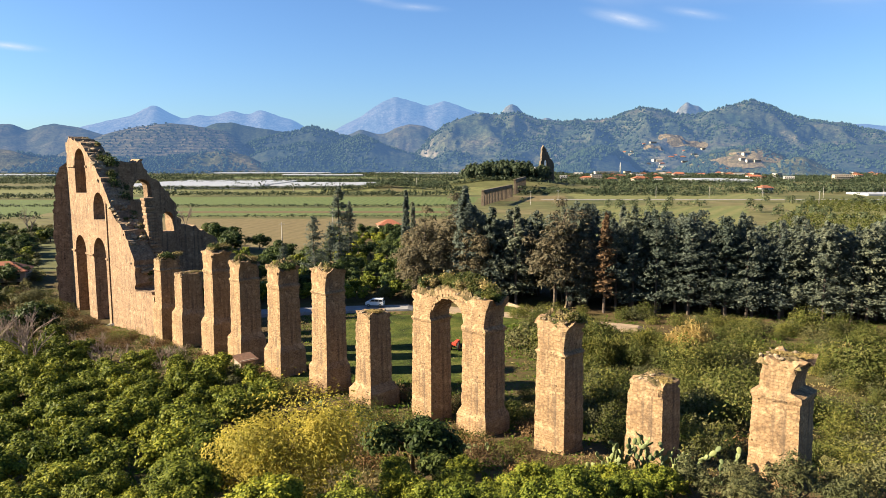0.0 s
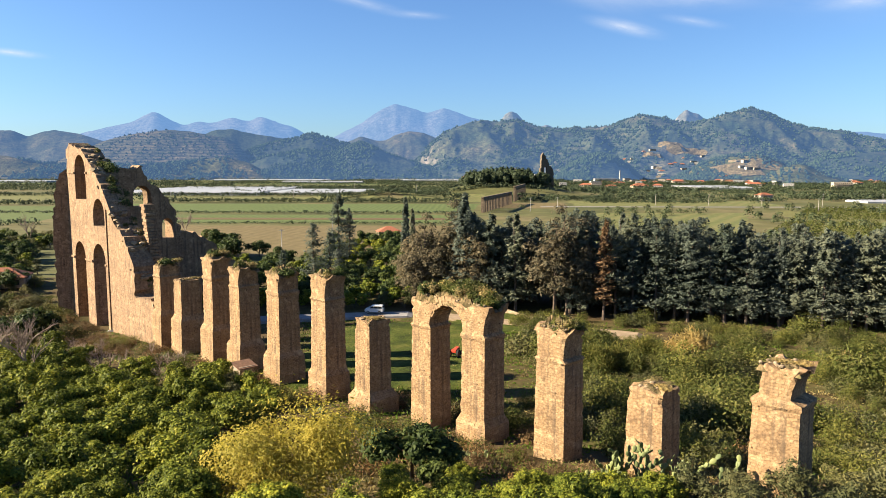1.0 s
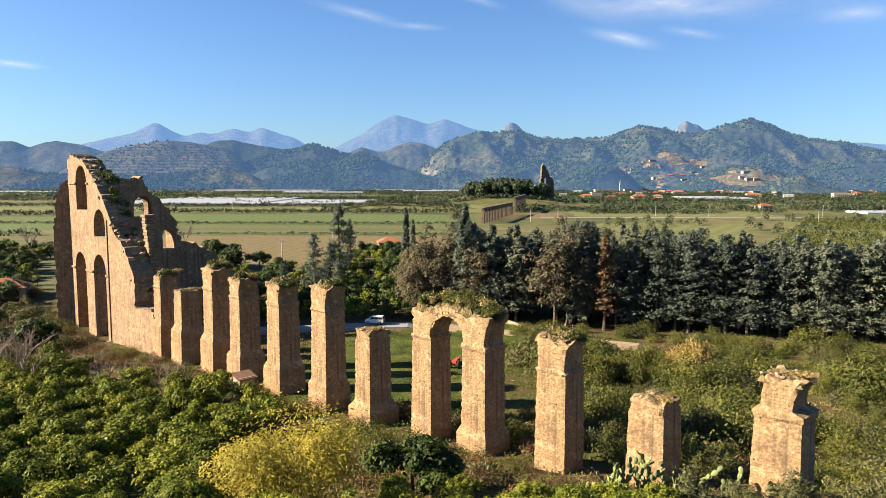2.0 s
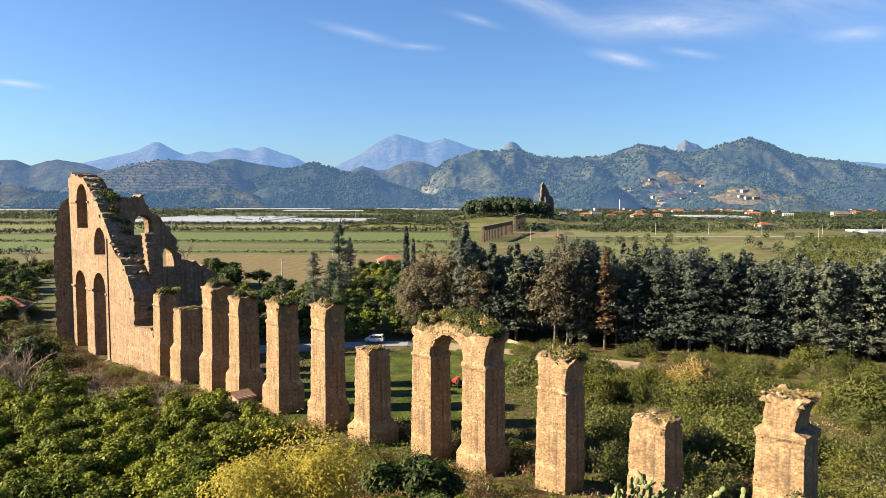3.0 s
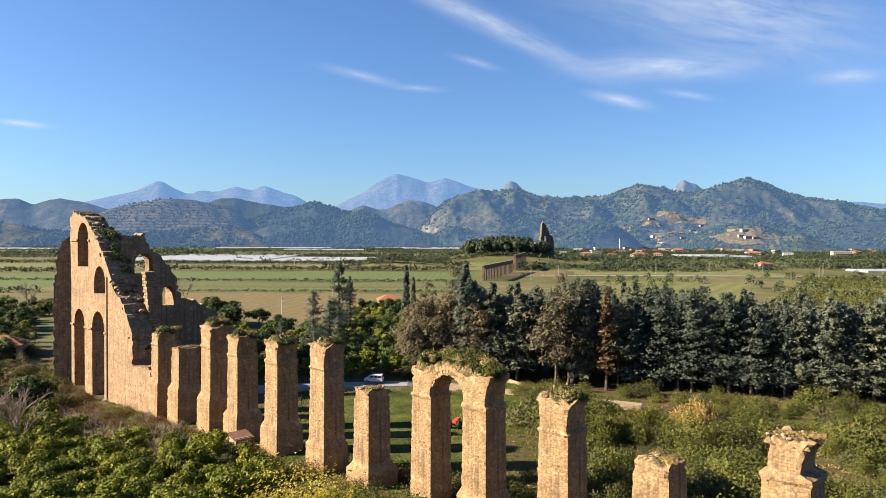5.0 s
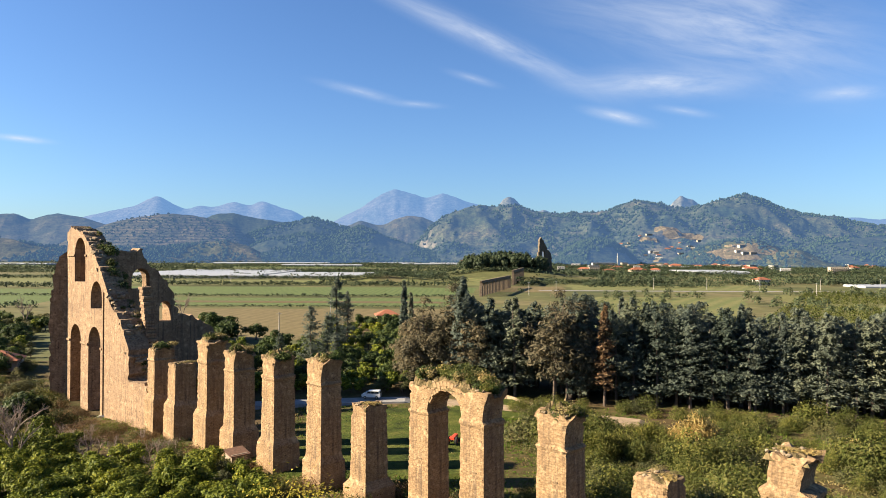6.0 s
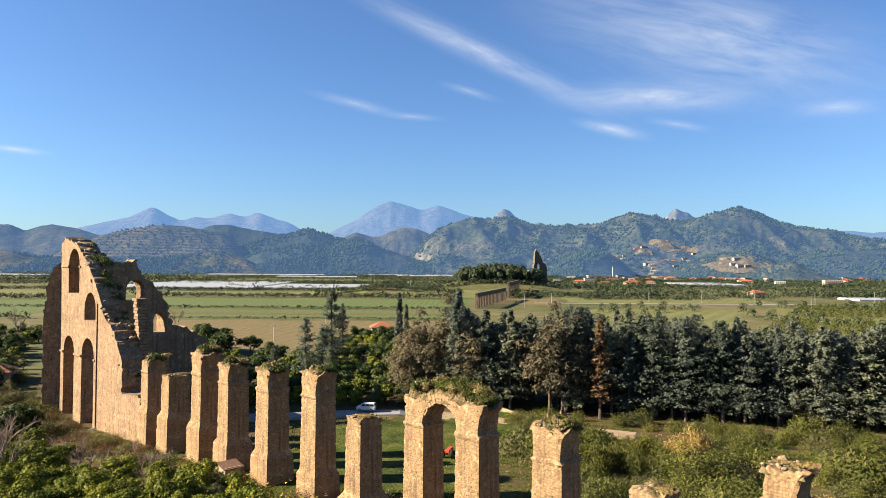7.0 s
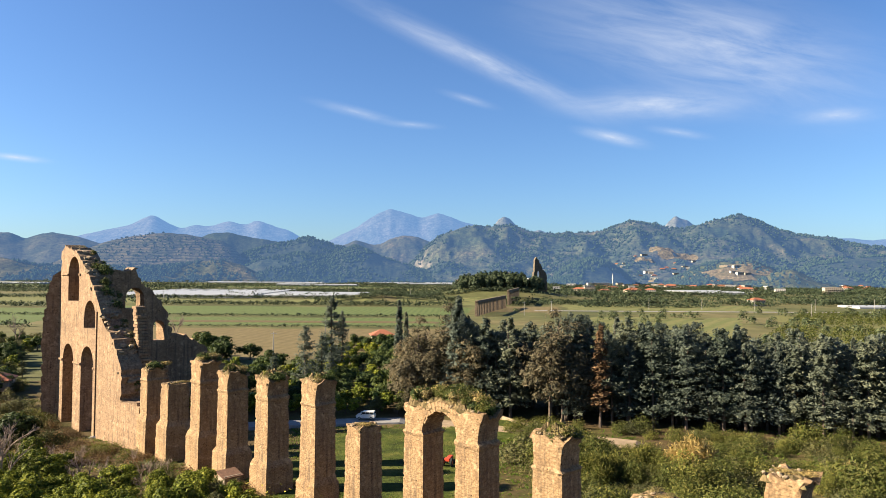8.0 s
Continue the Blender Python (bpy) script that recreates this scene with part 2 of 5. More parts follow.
CONIFER = leaf_mat("conifer_needle", ((0.07, 0.088, 0.08), (0.112, 0.138, 0.12), (0.165, 0.19, 0.16)), 0.42)
DARKLEAF = leaf_mat("dark_leaf", ((0.025, 0.042, 0.015), (0.055, 0.082, 0.026), (0.10, 0.13, 0.04)), 0.3)
# dark leaf for the plain, lifted and blued: distance haze put into its colour
HAZYLEAF = leaf_mat("hazy_leaf", ((0.035, 0.052, 0.032), (0.065, 0.088, 0.052), (0.11, 0.13, 0.075)), 0.3)
EUCA = leaf_mat("gum_leaf", ((0.075, 0.07, 0.046), (0.125, 0.108, 0.072), (0.18, 0.148, 0.098)), 0.3, vary=0.35)
RUST = leaf_mat("dead_needle", ((0.115, 0.066, 0.035), (0.165, 0.1, 0.056), (0.21, 0.138, 0.08)), 0.2, vary=0.1)
STRAW = leaf_mat("dry_reed", ((0.225, 0.165, 0.0675), (0.315, 0.2475, 0.1125), (0.375, 0.315, 0.165)), 0.3)
BROWN = leaf_mat("dry_bramble", ((0.085, 0.051, 0.0255), (0.1445, 0.0935, 0.0467), (0.2125, 0.1445, 0.0765)), 0.2)
CACTUS = leaf_mat("cactus_pad", ((0.10, 0.13, 0.055), (0.14, 0.17, 0.08), (0.19, 0.215, 0.11)), 0.0, 0.5)
GRASS = leaf_mat("grass_blade", ((0.045, 0.0975, 0.009), (0.075, 0.1425, 0.015), (0.1275, 0.1725, 0.03)), 0.3)
BARK = plain_mat("bark", (0.085, 0.065, 0.05), 0.95, 0.4, 3)
TWIG = plain_mat("bare_twig", (0.26, 0.20, 0.16), 0.95, 0.3, 3)
GROUND = ground_mat("meadow_earth", [(0.30, (0.065, 0.045, 0.026)), (0.45, (0.08, 0.058, 0.028)), (0.55, (0.062, 0.058, 0.02)), (0.7, (0.15, 0.10, 0.058))], 0.06, 1.2)
PLAIN = ground_mat("plain_earth", [(0.35, (0.055, 0.065, 0.028)), (0.5, (0.085, 0.09, 0.038)), (0.65, (0.14, 0.12, 0.065))], 0.006, 0.06)
LAWN = ground_mat("lawn_grass", [(0.35, (0.024, 0.034, 0.009)), (0.5, (0.05, 0.068, 0.012)), (0.65, (0.095, 0.10, 0.025))], 0.16, 1.6, 0.5)
ASPHALT = plain_mat("worn_asphalt", (0.22, 0.215, 0.21), 0.9, 0.2, 0.8)
DIRT = plain_mat("pale_dirt", (0.24, 0.18, 0.12), 1.0, 0.3, 0.5)
FILM = plain_mat("greenhouse_film", (0.30, 0.315, 0.33), 0.4, 0.12, 0.15)
WHITE = plain_mat("white_plaster", (0.42, 0.41, 0.38), 0.9, 0.08, 0.4)
CREAM = plain_mat("cream_plaster", (0.36, 0.30, 0.23), 0.9, 0.1, 0.4)
TERRA = plain_mat("clay_tile", (0.27, 0.10, 0.055), 0.85, 0.25, 2.5)
GLASS = plain_mat("dark_glass", (0.03, 0.035, 0.04), 0.15, 0.2, 1)
PAINT = plain_mat("car_paint", (0.7, 0.7, 0.68), 0.3, 0.04, 1)
RUBBER = plain_mat("tyre_rubber", (0.02, 0.02, 0.02), 0.8, 0.2, 4)
STEEL = plain_mat("grey_steel", (0.45, 0.45, 0.44), 0.45, 0.1, 3, 0.8)
CONCRETE = plain_mat("concrete", (0.34, 0.32, 0.29), 0.9, 0.15, 1)
RUSTY = plain_mat("rusted_sheet", (0.15, 0.085, 0.055), 0.8, 0.35, 2)
RED = plain_mat("red_paint", (0.50, 0.06, 0.03), 0.5, 0.15, 2)
WOOD = plain_mat("grey_wood", (0.25, 0.20, 0.15), 0.9, 0.3, 4)

# ---- geometry helpers ----
rng = np.random.default_rng(7)


def mesh_of(name, verts, faces, smooth=False):
    me = bpy.data.meshes.new(name)
    me.from_pydata([tuple(v) for v in verts], [], faces)
    if smooth:
        me.shade_smooth()
    return me


def bm_mesh(name, bm):
    me = bpy.data.meshes.new(name)
    bm.to_mesh(me)
    bm.free()
    return me


def part(name, data, mat, parent, label=""):
    me = bm_mesh(name, data) if isinstance(data, bmesh.types.BMesh) else data
    if mat is not None and not me.materials:
        me.materials.append(mat)
    ob = new(name, me)
    ob.parent = parent
    return tagged(ob, label)


def thing(name, at, label, category, group="", kind="", turn=0.0, data=None, mat=None):
    if isinstance(data, bmesh.types.BMesh):
        data = bm_mesh(name, data)
    if data is not None and mat is not None and not data.materials:
        data.materials.append(mat)
    ob = new(name, data)
    ob.matrix_basis = pose(*at, 0, 0, turn)
    return tagged(ob, label, category, group, kind)


def box(bm, c, s, rot=None, bevel=0.0):
    m = Matrix.Translation(c) @ (rot or Matrix.Identity(4)) @ Matrix.Diagonal((*s, 1))
    vs = bmesh.ops.create_cube(bm, size=1, matrix=m)["verts"]
    if bevel:
        es = list({e for v in vs for e in v.link_edges})
        bmesh.ops.bevel(bm, geom=es, offset=bevel, segments=2, affect="EDGES", profile=0.6)


def box_mesh(name, c, s, bevel=0.0):
    bm = bmesh.new()
    box(bm, c, s, None, bevel)
    return bm_mesh(name, bm)


GY = (0, 30, 50, 58, 66, 80, 95, 130, 170, 6000)
GZ = (15, 11.0, 7.2, 5.4, 3.4, 1.7, 0.3, -0.9, -1.0, -1.0)


def ground_z(x, y):
    z = np.interp(y, GY, GZ)
    # the slope dips towards the tower, where the stream runs
    z = z - 2.2 * np.exp(-((np.asarray(x) + 85) / 40) ** 2 - ((np.asarray(y) - 150) / 45) ** 2)
    # a low rise on the plain that carries the far pines
    z = z + 19 * np.exp(-((np.asarray(x) - 80) / 80) ** 2 - ((np.asarray(y) - 930) / 70) ** 2)
    z = z + 9 * np.exp(-((np.asarray(x) + 70) / 60) ** 2 - ((np.asarray(y) - 800) / 40) ** 2)
    return z


def on(x, y, dz=0.0):
    return (x, y, float(ground_z(x, y)) + dz)


def leaf_cards(name, p, n, size, aspect=0.55):
    """One mesh of folded diamond leaves at points p, facing n."""
    k = len(p)
    r = rng.normal(size=(k, 3))
    n = n / np.maximum(np.linalg.norm(n, axis=1, keepdims=True), 1e-6)
    a = np.cross(n, r)
    a /= np.maximum(np.linalg.norm(a, axis=1, keepdims=True), 1e-6)
    b = np.cross(n, a)
    s = np.asarray(size).reshape(-1, 1) * np.ones((k, 1))
    v = np.empty((k, 4, 3))
    v[:, 0] = p - a * s
    v[:, 1] = p + b * s * aspect - n * s * 0.25
    v[:, 2] = p + a * s
    v[:, 3] = p - b * s * aspect - n * s * 0.25
    me = bpy.data.meshes.new(name)
    me.vertices.add(4 * k)
    me.vertices.foreach_set("co", v.reshape(-1).astype(np.float32))
    idx = np.arange(k)[:, None] * 4
    tri = np.concatenate([idx + [0, 1, 2], idx + [0, 2, 3]], 1).reshape(-1).astype(np.int32)
    me.loops.add(len(tri))
    me.loops.foreach_set("vertex_index", tri)
    me.polygons.add(2 * k)
    me.polygons.foreach_set("loop_start", (np.arange(2 * k) * 3).astype(np.int32))
    me.update(calc_edges=True)
    me.validate()
    return me


def unit(k):
    d = rng.normal(size=(k, 3))
    return d / np.linalg.norm(d, axis=1, keepdims=True)


def crown_points(h, r, k, clumps, low=0.2, lump=0.38, spray=0.12, ruffle=0.5):
    """Leaves on many small clumps that sit on larger boughs and fill a crown h high and r wide, with its foot at low*h."""
    boughs = max(7, clumps // 4)
    c = unit(boughs)
    c[:, 2] = np.abs(c[:, 2]) * 1.15 - 0.25
    c *= rng.uniform(0.35, 0.8, (boughs, 1))
    own = rng.integers(0, boughs, clumps * 3)
    sub = unit(clumps * 3) * rng.uniform(0.15, 0.36, (clumps * 3, 1))
    c = c[own] + sub
    cen = c * [r, r, h * (1 - low) * 0.60] + [0, 0, h * (low + (1 - low) * 0.36)]
    rad = r * lump * rng.uniform(0.30, 0.85, len(c))
    w = rng.choice(len(c), k, p=rad ** 2 / (rad ** 2).sum())
    d = unit(k)
    d[:, 2] = np.where(d[:, 2] < -0.3, -d[:, 2], d[:, 2])
    out = np.where(rng.random(k) < spray, rng.uniform(1.0, 1.5, k), rng.uniform(0.7, 1.05, k))
    p = cen[w] + d * (rad[w] * out)[:, None] * [1, 1, 0.85]
    n = d + unit(k) * ruffle + [0, 0, 0.3]
    p[:, 2] = np.maximum(p[:, 2], 0.05)
    return p, n


def sprig_points(h, r, stems, per, lean=0.8):
    """Leaves along many rising, outward-leaning stems."""
    az = rng.uniform(0, math.tau, stems)
    out = rng.random(stems) ** 0.6
    top = h * (1 - 0.45 * out ** 2) * rng.uniform(0.65, 1.12, stems)
    f = 0.15 + 0.85 * rng.random((stems, per)) ** 0.75
    rad = (out * r)[:, None] * (0.45 + 0.55 * f ** lean)
    jit = rng.normal(size=(stems, per, 3)) * 0.055 * (h + r)
    p = np.stack([np.cos(az)[:, None] * rad, np.sin(az)[:, None] * rad, top[:, None] * f], -1) + jit
    p[..., 2] = np.maximum(p[..., 2], 0.03)
    p = p.reshape(-1, 3)
    n = p * [1 / r, 1 / r, 0.6 / h] + [0, 0, 0.25] + unit(len(p)) * 0.8
    return p, n


def tube(bm, pts, radii, sides=6):
    rings = []
    for i, (p, r) in enumerate(zip(pts, radii)):
        p = Vector(p)
        d = (Vector(pts[min(i + 1, len(pts) - 1)]) - Vector(pts[max(i - 1, 0)])).normalized()
        q = d.to_track_quat("Z", "Y")
        rings.append([bm.verts.new(p + q @ Vector((r * math.cos(t * math.tau / sides), r * math.sin(t * math.tau / sides), 0))) for t in range(sides)])
    for a, b in zip(rings, rings[1:]):
        for t in range(sides):
            bm.faces.new((a[t], a[(t + 1) % sides], b[(t + 1) % sides], b[t]))
    bm.faces.new(rings[-1])


def trunk_mesh(h, r, limbs=4, spread=0.5, sides=6):
    bm = bmesh.new()
    lean = rng.uniform(-0.05, 0.05, 2) * h
    pts = [(lean[0] * t * t, lean[1] * t * t, h * t - 0.3 * (t == 0)) for t in (0, 0.15, 0.4, 0.7, 1.0)]
    tube(bm, pts, [r * 1.35, r, r * 0.8, r * 0.55, r * 0.2], sides)
    for _ in range(limbs):
        t = rng.uniform(0.3, 0.75)
        a = rng.uniform(0, math.tau)
        o = Vector((lean[0] * t * t, lean[1] * t * t, h * t))
        e = o + Vector((math.cos(a) * spread * h, math.sin(a) * spread * h, rng.uniform(0.25, 0.5) * h))
        mid = o.lerp(e, 0.5) + Vector((0, 0, -0.05 * h))
        tube(bm, [o, mid, e], [r * 0.5, r * 0.32, r * 0.08], 5)
    return bm_mesh("trunk", bm)


def bare_mesh(h, depth=5, seed=1, spread=0.55, thick=0.035):
    """A leafless tree: limbs that fork again and again."""
    rnd = random.Random(seed)
    bm = bmesh.new()

    def grow(p, d, ln, r, lv):
        q = p + d * ln
        mid = p.lerp(q, 0.5) + Vector((rnd.uniform(-1, 1), rnd.uniform(-1, 1), 0)) * ln * 0.06
        tube(bm, [p, mid, q], [r, r * 0.8, r * 0.62], 4 if lv > 1 else 6)
        if lv >= depth:
            return
        for _ in range(3 if lv < 4 else 2):
            nd = (d + Vector((rnd.uniform(-1, 1), rnd.uniform(-1, 1), rnd.uniform(-0.3, 0.7))) * spread).normalized()
            grow(q if rnd.random() < 0.6 else mid, nd, ln * rnd.uniform(0.62, 0.85), r * 0.6, lv + 1)
    grow(Vector((0, 0, -0.2)), Vector((0, 0, 1)), h * 0.28, h * thick, 0)
    return bm_mesh("trunk", bm)


def conifer_points(h, r, branches, per, droop=0.25, low=0.12, power=0.85):
    t = low + (1 - low) * rng.random(branches) ** 0.9
    az = rng.uniform(0, math.tau, branches)
    ln = r * np.maximum((1 - t) / (1 - low), 0.03) ** power * rng.uniform(0.55, 1.15, branches)
    f = rng.random((branches, per)) ** 0.7
    rad = f * ln[:, None]
    side = rng.normal(size=(branches, per)) * 0.16 * (ln[:, None] * f + 0.25)
    x = np.cos(az)[:, None] * rad - np.sin(az)[:, None] * side
    y = np.sin(az)[:, None] * rad + np.cos(az)[:, None] * side
    z = (h * t)[:, None] - droop * rad + 0.25 * rad * f * f + rng.normal(size=(branches, per)) * 0.012 * h
    p = np.stack([x, y, z], -1).reshape(-1, 3)
    n = np.stack([np.cos(az)[:, None] * np.ones_like(f) * 0.5, np.sin(az)[:, None] * np.ones_like(f) * 0.5, np.ones_like(f)], -1).reshape(-1, 3)
    return p, n + unit(len(p)) * 0.6


def tree_kind(name, label, category, crown_me, crown_mat, trunk_me, group, trunk_mat=None):
    """A tree with trunk and crown at the origin, to be copied; the first stands where the first call of plant puts it."""
    ob = thing(name, (0, 0, -500), label, category, group)
    part("trunk", trunk_me, trunk_mat or BARK, ob)
    part("crown", crown_me, crown_mat, ob)
    return ob


used = set()


def plant(proto, x, y, scale=1.0, turn=None, sink=0.0, z=None, label="", tall=1.0):
    turn = rng.uniform(0, 360) if turn is None else turn
    zz = (float(ground_z(x, y)) if z is None else z) - sink
    s = Matrix.Diagonal((scale, scale, scale * tall, 1))
    m = pose(x, y, zz, 0, 0, turn)
    if proto.name in used:
        ob = copy_thing(proto, m)
    else:
        used.add(proto.name)
        ob = proto
        ob.matrix_basis = m
    ob.scale = (scale, scale, scale * tall)
    return tagged(ob, label)

# ---- ground, fields, roads ----


def ground_sheet():
    xs = np.concatenate([np.linspace(-4800, -220, 24), np.linspace(-200, 200, 90), np.linspace(220, 4800, 24)])
    ys = np.concatenate([np.linspace(-400, -20, 8), np.linspace(0, 220, 70), np.geomspace(240, 680, 12), np.arange(700, 1100, 20), np.geomspace(1120, 4900, 16)])
    v, f = [], []
    for y in ys:
        for x in xs:
            bump_z = noise.noise((x * 0.05, y * 0.05, 0)) * 0.35 + noise.noise((x * 0.2, y * 0.2, 3)) * 0.12 if abs(x) < 210 and 0 <= y < 170 else 0
            v.append((x, y, float(ground_z(x, y)) + bump_z))
    w = len(xs)
    for j in range(len(ys) - 1):
        for i in range(w - 1):
            f.append((j * w + i, j * w + i + 1, (j + 1) * w + i + 1, (j + 1) * w + i))
    me = mesh_of("ground", v, f, True)
    me.materials.append(GROUND)
    me.materials.append(PLAIN)
    for p in me.polygons:
        p.material_index = 1 if p.center.y > 215 or abs(p.center.x) > 205 else 0
    ob = new("ground", me)
    tagged(ob, "grassy earth slope running out into a flat farmed plain", "ground", "", "structure")


ground_sheet()


def patch(name, quad, mat, label, category="field", dz=0.12, n=14, edge=0.0):
    """A draped sheet between four corners (near left, near right, far right, far left)."""
    v, f = [], []
    a, b, c, d = [np.array(q, float) for q in quad]
    for j in range(n + 1):
        for i in range(n + 1):
            s, t = i / n, j / n
            p = (a * (1 - s) + b * s) * (1 - t) + (d * (1 - s) + c * s) * t
            if edge:
                p = p + edge * np.array([noise.noise((p[0] * 0.08, p[1] * 0.08, 1)), noise.noise((p[0] * 0.08, p[1] * 0.08, 7))])
            rim = i in (0, n) or j in (0, n)
            v.append((p[0], p[1], float(ground_z(p[0], p[1])) + (-0.6 if rim else dz)))
    for j in range(n):
        for i in range(n):
            k = j * (n + 1) + i
            f.append((k, k + 1, k + n + 2, k + n + 1))
    me = mesh_of(name, v, f)
    me.materials.append(mat)
    return tagged(new(name, me), label, category, "", "structure")


STUBBLE = crop_mat("stubble", (0.145, 0.115, 0.062), (0.12, 0.10, 0.05), 6, 8)
TILLED = crop_mat("tilled_earth", (0.12, 0.085, 0.05), (0.10, 0.08, 0.045), 4, 4)
WHEAT = crop_mat("young_wheat", (0.068, 0.10, 0.035), (0.10, 0.128, 0.048), 5, 2)
PASTURE = crop_mat("pasture", (0.10, 0.118, 0.045), (0.15, 0.145, 0.062), 12, 30)
ROWS = crop_mat("orchard_floor", (0.09, 0.10, 0.035), (0.16, 0.15, 0.065), 6, 60)

patch("field", [(-150, 255), (15, 255), (30, 425), (-215, 425)], STUBBLE, "brown stubble field with faint tilled rows", edge=6)
patch("field", [(-218, 432), (30, 432), (40, 520), (-265, 520)], WHEAT, "bright green strip of young wheat", edge=4)
patch("field", [(-215, 462), (15, 462), (15, 480), (-225, 480)], TILLED, "dark tilled strip across the wheat", dz=0.3)
patch("field", [(-270, 540), (40, 540), (60, 690), (-350, 690)], WHEAT, "green field of young wheat before a hedge", edge=6)
patch("field", [(-360, 720), (90, 720), (110, 860), (-440, 860)], PASTURE, "pale green pasture beside the greenhouses", edge=8)
patch("field", [(-560, 960), (40, 960), (60, 1180), (-700, 1180)], WHEAT, "green farmland in long strips", edge=10)
patch("field", [(-900, 1250), (120, 1250), (160, 1500), (-1100, 1500)], PASTURE, "light green farmland on the far plain", edge=12)
patch("field", [(-1300, 1560), (0, 1560), (0, 1750), (-1500, 1750)], WHEAT, "green strips of farmland towards the hills", edge=12)
patch("field", [(-1500, 1820), (-60, 1820), (-60, 2150), (-1700, 2150)], PASTURE, "yellow-green farmland at the foot of the hills", edge=14)
patch("field", [(330, 930), (520, 930), (560, 1050), (350, 1050)], PASTURE, "pale meadow between village trees", edge=8)
patch("field", [(-440, 420), (-235, 420), (-300, 640), (-560, 640)], WHEAT, "green field behind bare poplars", edge=8)
patch("field", [(-700, 660), (-375, 660), (-470, 950), (-950, 950)], PASTURE, "pale green pasture strip", edge=8)
patch("field", [(82, 300), (150, 330), (250, 560), (110, 560)], PASTURE, "bright meadow behind the wood", edge=8)
patch("field", [(150, 240), (330, 300), (520, 600), (265, 600)], ROWS, "olive-green orchard floor in rows", edge=8)
patch("field", [(360, 500), (620, 500), (660, 640), (430, 640)], PASTURE, "bright green meadow strip", edge=8)
patch("field", [(110, 640), (330, 640), (350, 760), (120, 760)], PASTURE, "yellow-green meadow beyond the road", edge=8)
patch("field", [(40, 600), (110, 600), (130, 720), (60, 720)], STUBBLE, "dry grass round the far arches", edge=6)
patch("lawn", [(-27, 100), (8, 96), (14, 150), (-24, 148)], LAWN, "close green grass between the piers", "lawn", 0.45, 18, 5)
patch("lawn", [(0, 146), (30, 128), (28, 150), (4, 166)], LAWN, "green grass bank below the wood", "lawn", 0.45, 12, 4)
patch("road", [(-75, 148), (-4, 154), (-4, 160), (-75, 154)], ASPHALT, "grey lane with a parked van", "road", 0.55, 18)
patch("road", [(-4, 154), (40, 132), (42, 137), (-4, 160)], DIRT, "pale gravel lane along the wood", "road", 0.55, 18)
patch("road", [(40, 628), (640, 628), (640, 636), (40, 636)], ASPHALT, "grey country road on the plain", "road", 0.3, 10)
patch("clearing", [(-96, 146), (-66, 121), (-60, 128), (-92, 156)], DIRT, "bare pale earth at the foot of the tower", "ground", 0.5, 14, 4)

# ---- hills and mountains ----


def slope_sheet(name, crest, near, ridge, mat, label, rough, seed, nk=420, nd=34, detail=1.0):
    """A range: a heightfield from its foot (near) over its crest. Crest: bearings and their rise over the eye's level."""
    kk, ee = [c[0] for c in crest], [c[1] for c in crest]
    ks = np.linspace(kk[0], kk[-1], nk)
    top = np.interp(ks, kk, ee)
    soft = max(2, int(nk * 0.006))
    top = np.convolve(np.pad(top, soft, mode="edge"), np.ones(2 * soft + 1) / (2 * soft + 1), "valid")
    v, f = [], []
    ds = np.concatenate([np.linspace(near, ridge, nd), [ridge + (ridge - near) * 0.25, ridge + (ridge - near) * 0.5]])
    for j, d in enumerate(ds):
        t = min(1.0, (d - near) / (ridge - near))
        fall = max(0.0, (d - ridge) / (ridge - near))
        shape = (t * t * (3 - 2 * t)) ** 0.8 * (1 - 1.2 * fall)
        for i, k in enumerate(ks):
            x = k * d
            a = noise.fractal((x * 0.0024 + seed, d * 0.0024, seed), 0.8, 2.1, 7)
            b = noise.ridged_multi_fractal((x * 0.005 * detail, d * 0.0025 * detail + seed, 1), 0.9, 2.0, 5, 1.0, 2.0) - 1.0
            c = noise.fractal((x * 0.02, d * 0.02, seed), 0.7, 2.0, 4)
            r = (a + 0.5 * b) * rough * ridge
            z = -1 + (top[i] * ridge + 33) * shape + r * t * max(0.0, 1.0 - t) * 2.8 + c * 0.0007 * ridge * t
            v.append((x, d, z))
    for j in range(len(ds) - 1):
        for i in range(nk - 1):
            q = j * nk + i
            f.append((q, q + 1, q + nk + 1, q + nk))
    me = mesh_of(name, v, f, True)
    me.materials.append(mat)
    ob = new(name, me)
    tagged(ob, label, "mountain", "", "structure")
    return ob, np.array(v).reshape(len(ds), nk, 3)


# blue haze colour that crags, hills and hill trees emit
AIR_HAZE = (0.27, 0.52, 1.0)
# nearly all the blue of the far chain is emission standing in for haze
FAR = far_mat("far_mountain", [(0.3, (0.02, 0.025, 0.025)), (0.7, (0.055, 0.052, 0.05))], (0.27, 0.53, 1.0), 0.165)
CRAG = far_mat("rocky_crag", [(0.35, (0.03, 0.04, 0.025)), (0.65, (0.10, 0.095, 0.08))], AIR_HAZE, 0.10, 0.01, (0.15, 0.135, 0.12))
WOODED = far_mat("wooded_hill", [(0.34, (0.016, 0.025, 0.014)), (0.5, (0.034, 0.04, 0.021)), (0.60, (0.05, 0.05, 0.028)), (0.74, (0.12, 0.098, 0.06))], AIR_HAZE, 0.070, 0.006, (0.12, 0.10, 0.075))
SCRUBHILL = far_mat("scrub_hill", [(0.34, (0.016, 0.022, 0.014)), (0.55, (0.038, 0.038, 0.024)), (0.72, (0.085, 0.07, 0.045))], AIR_HAZE, 0.080, 0.008)
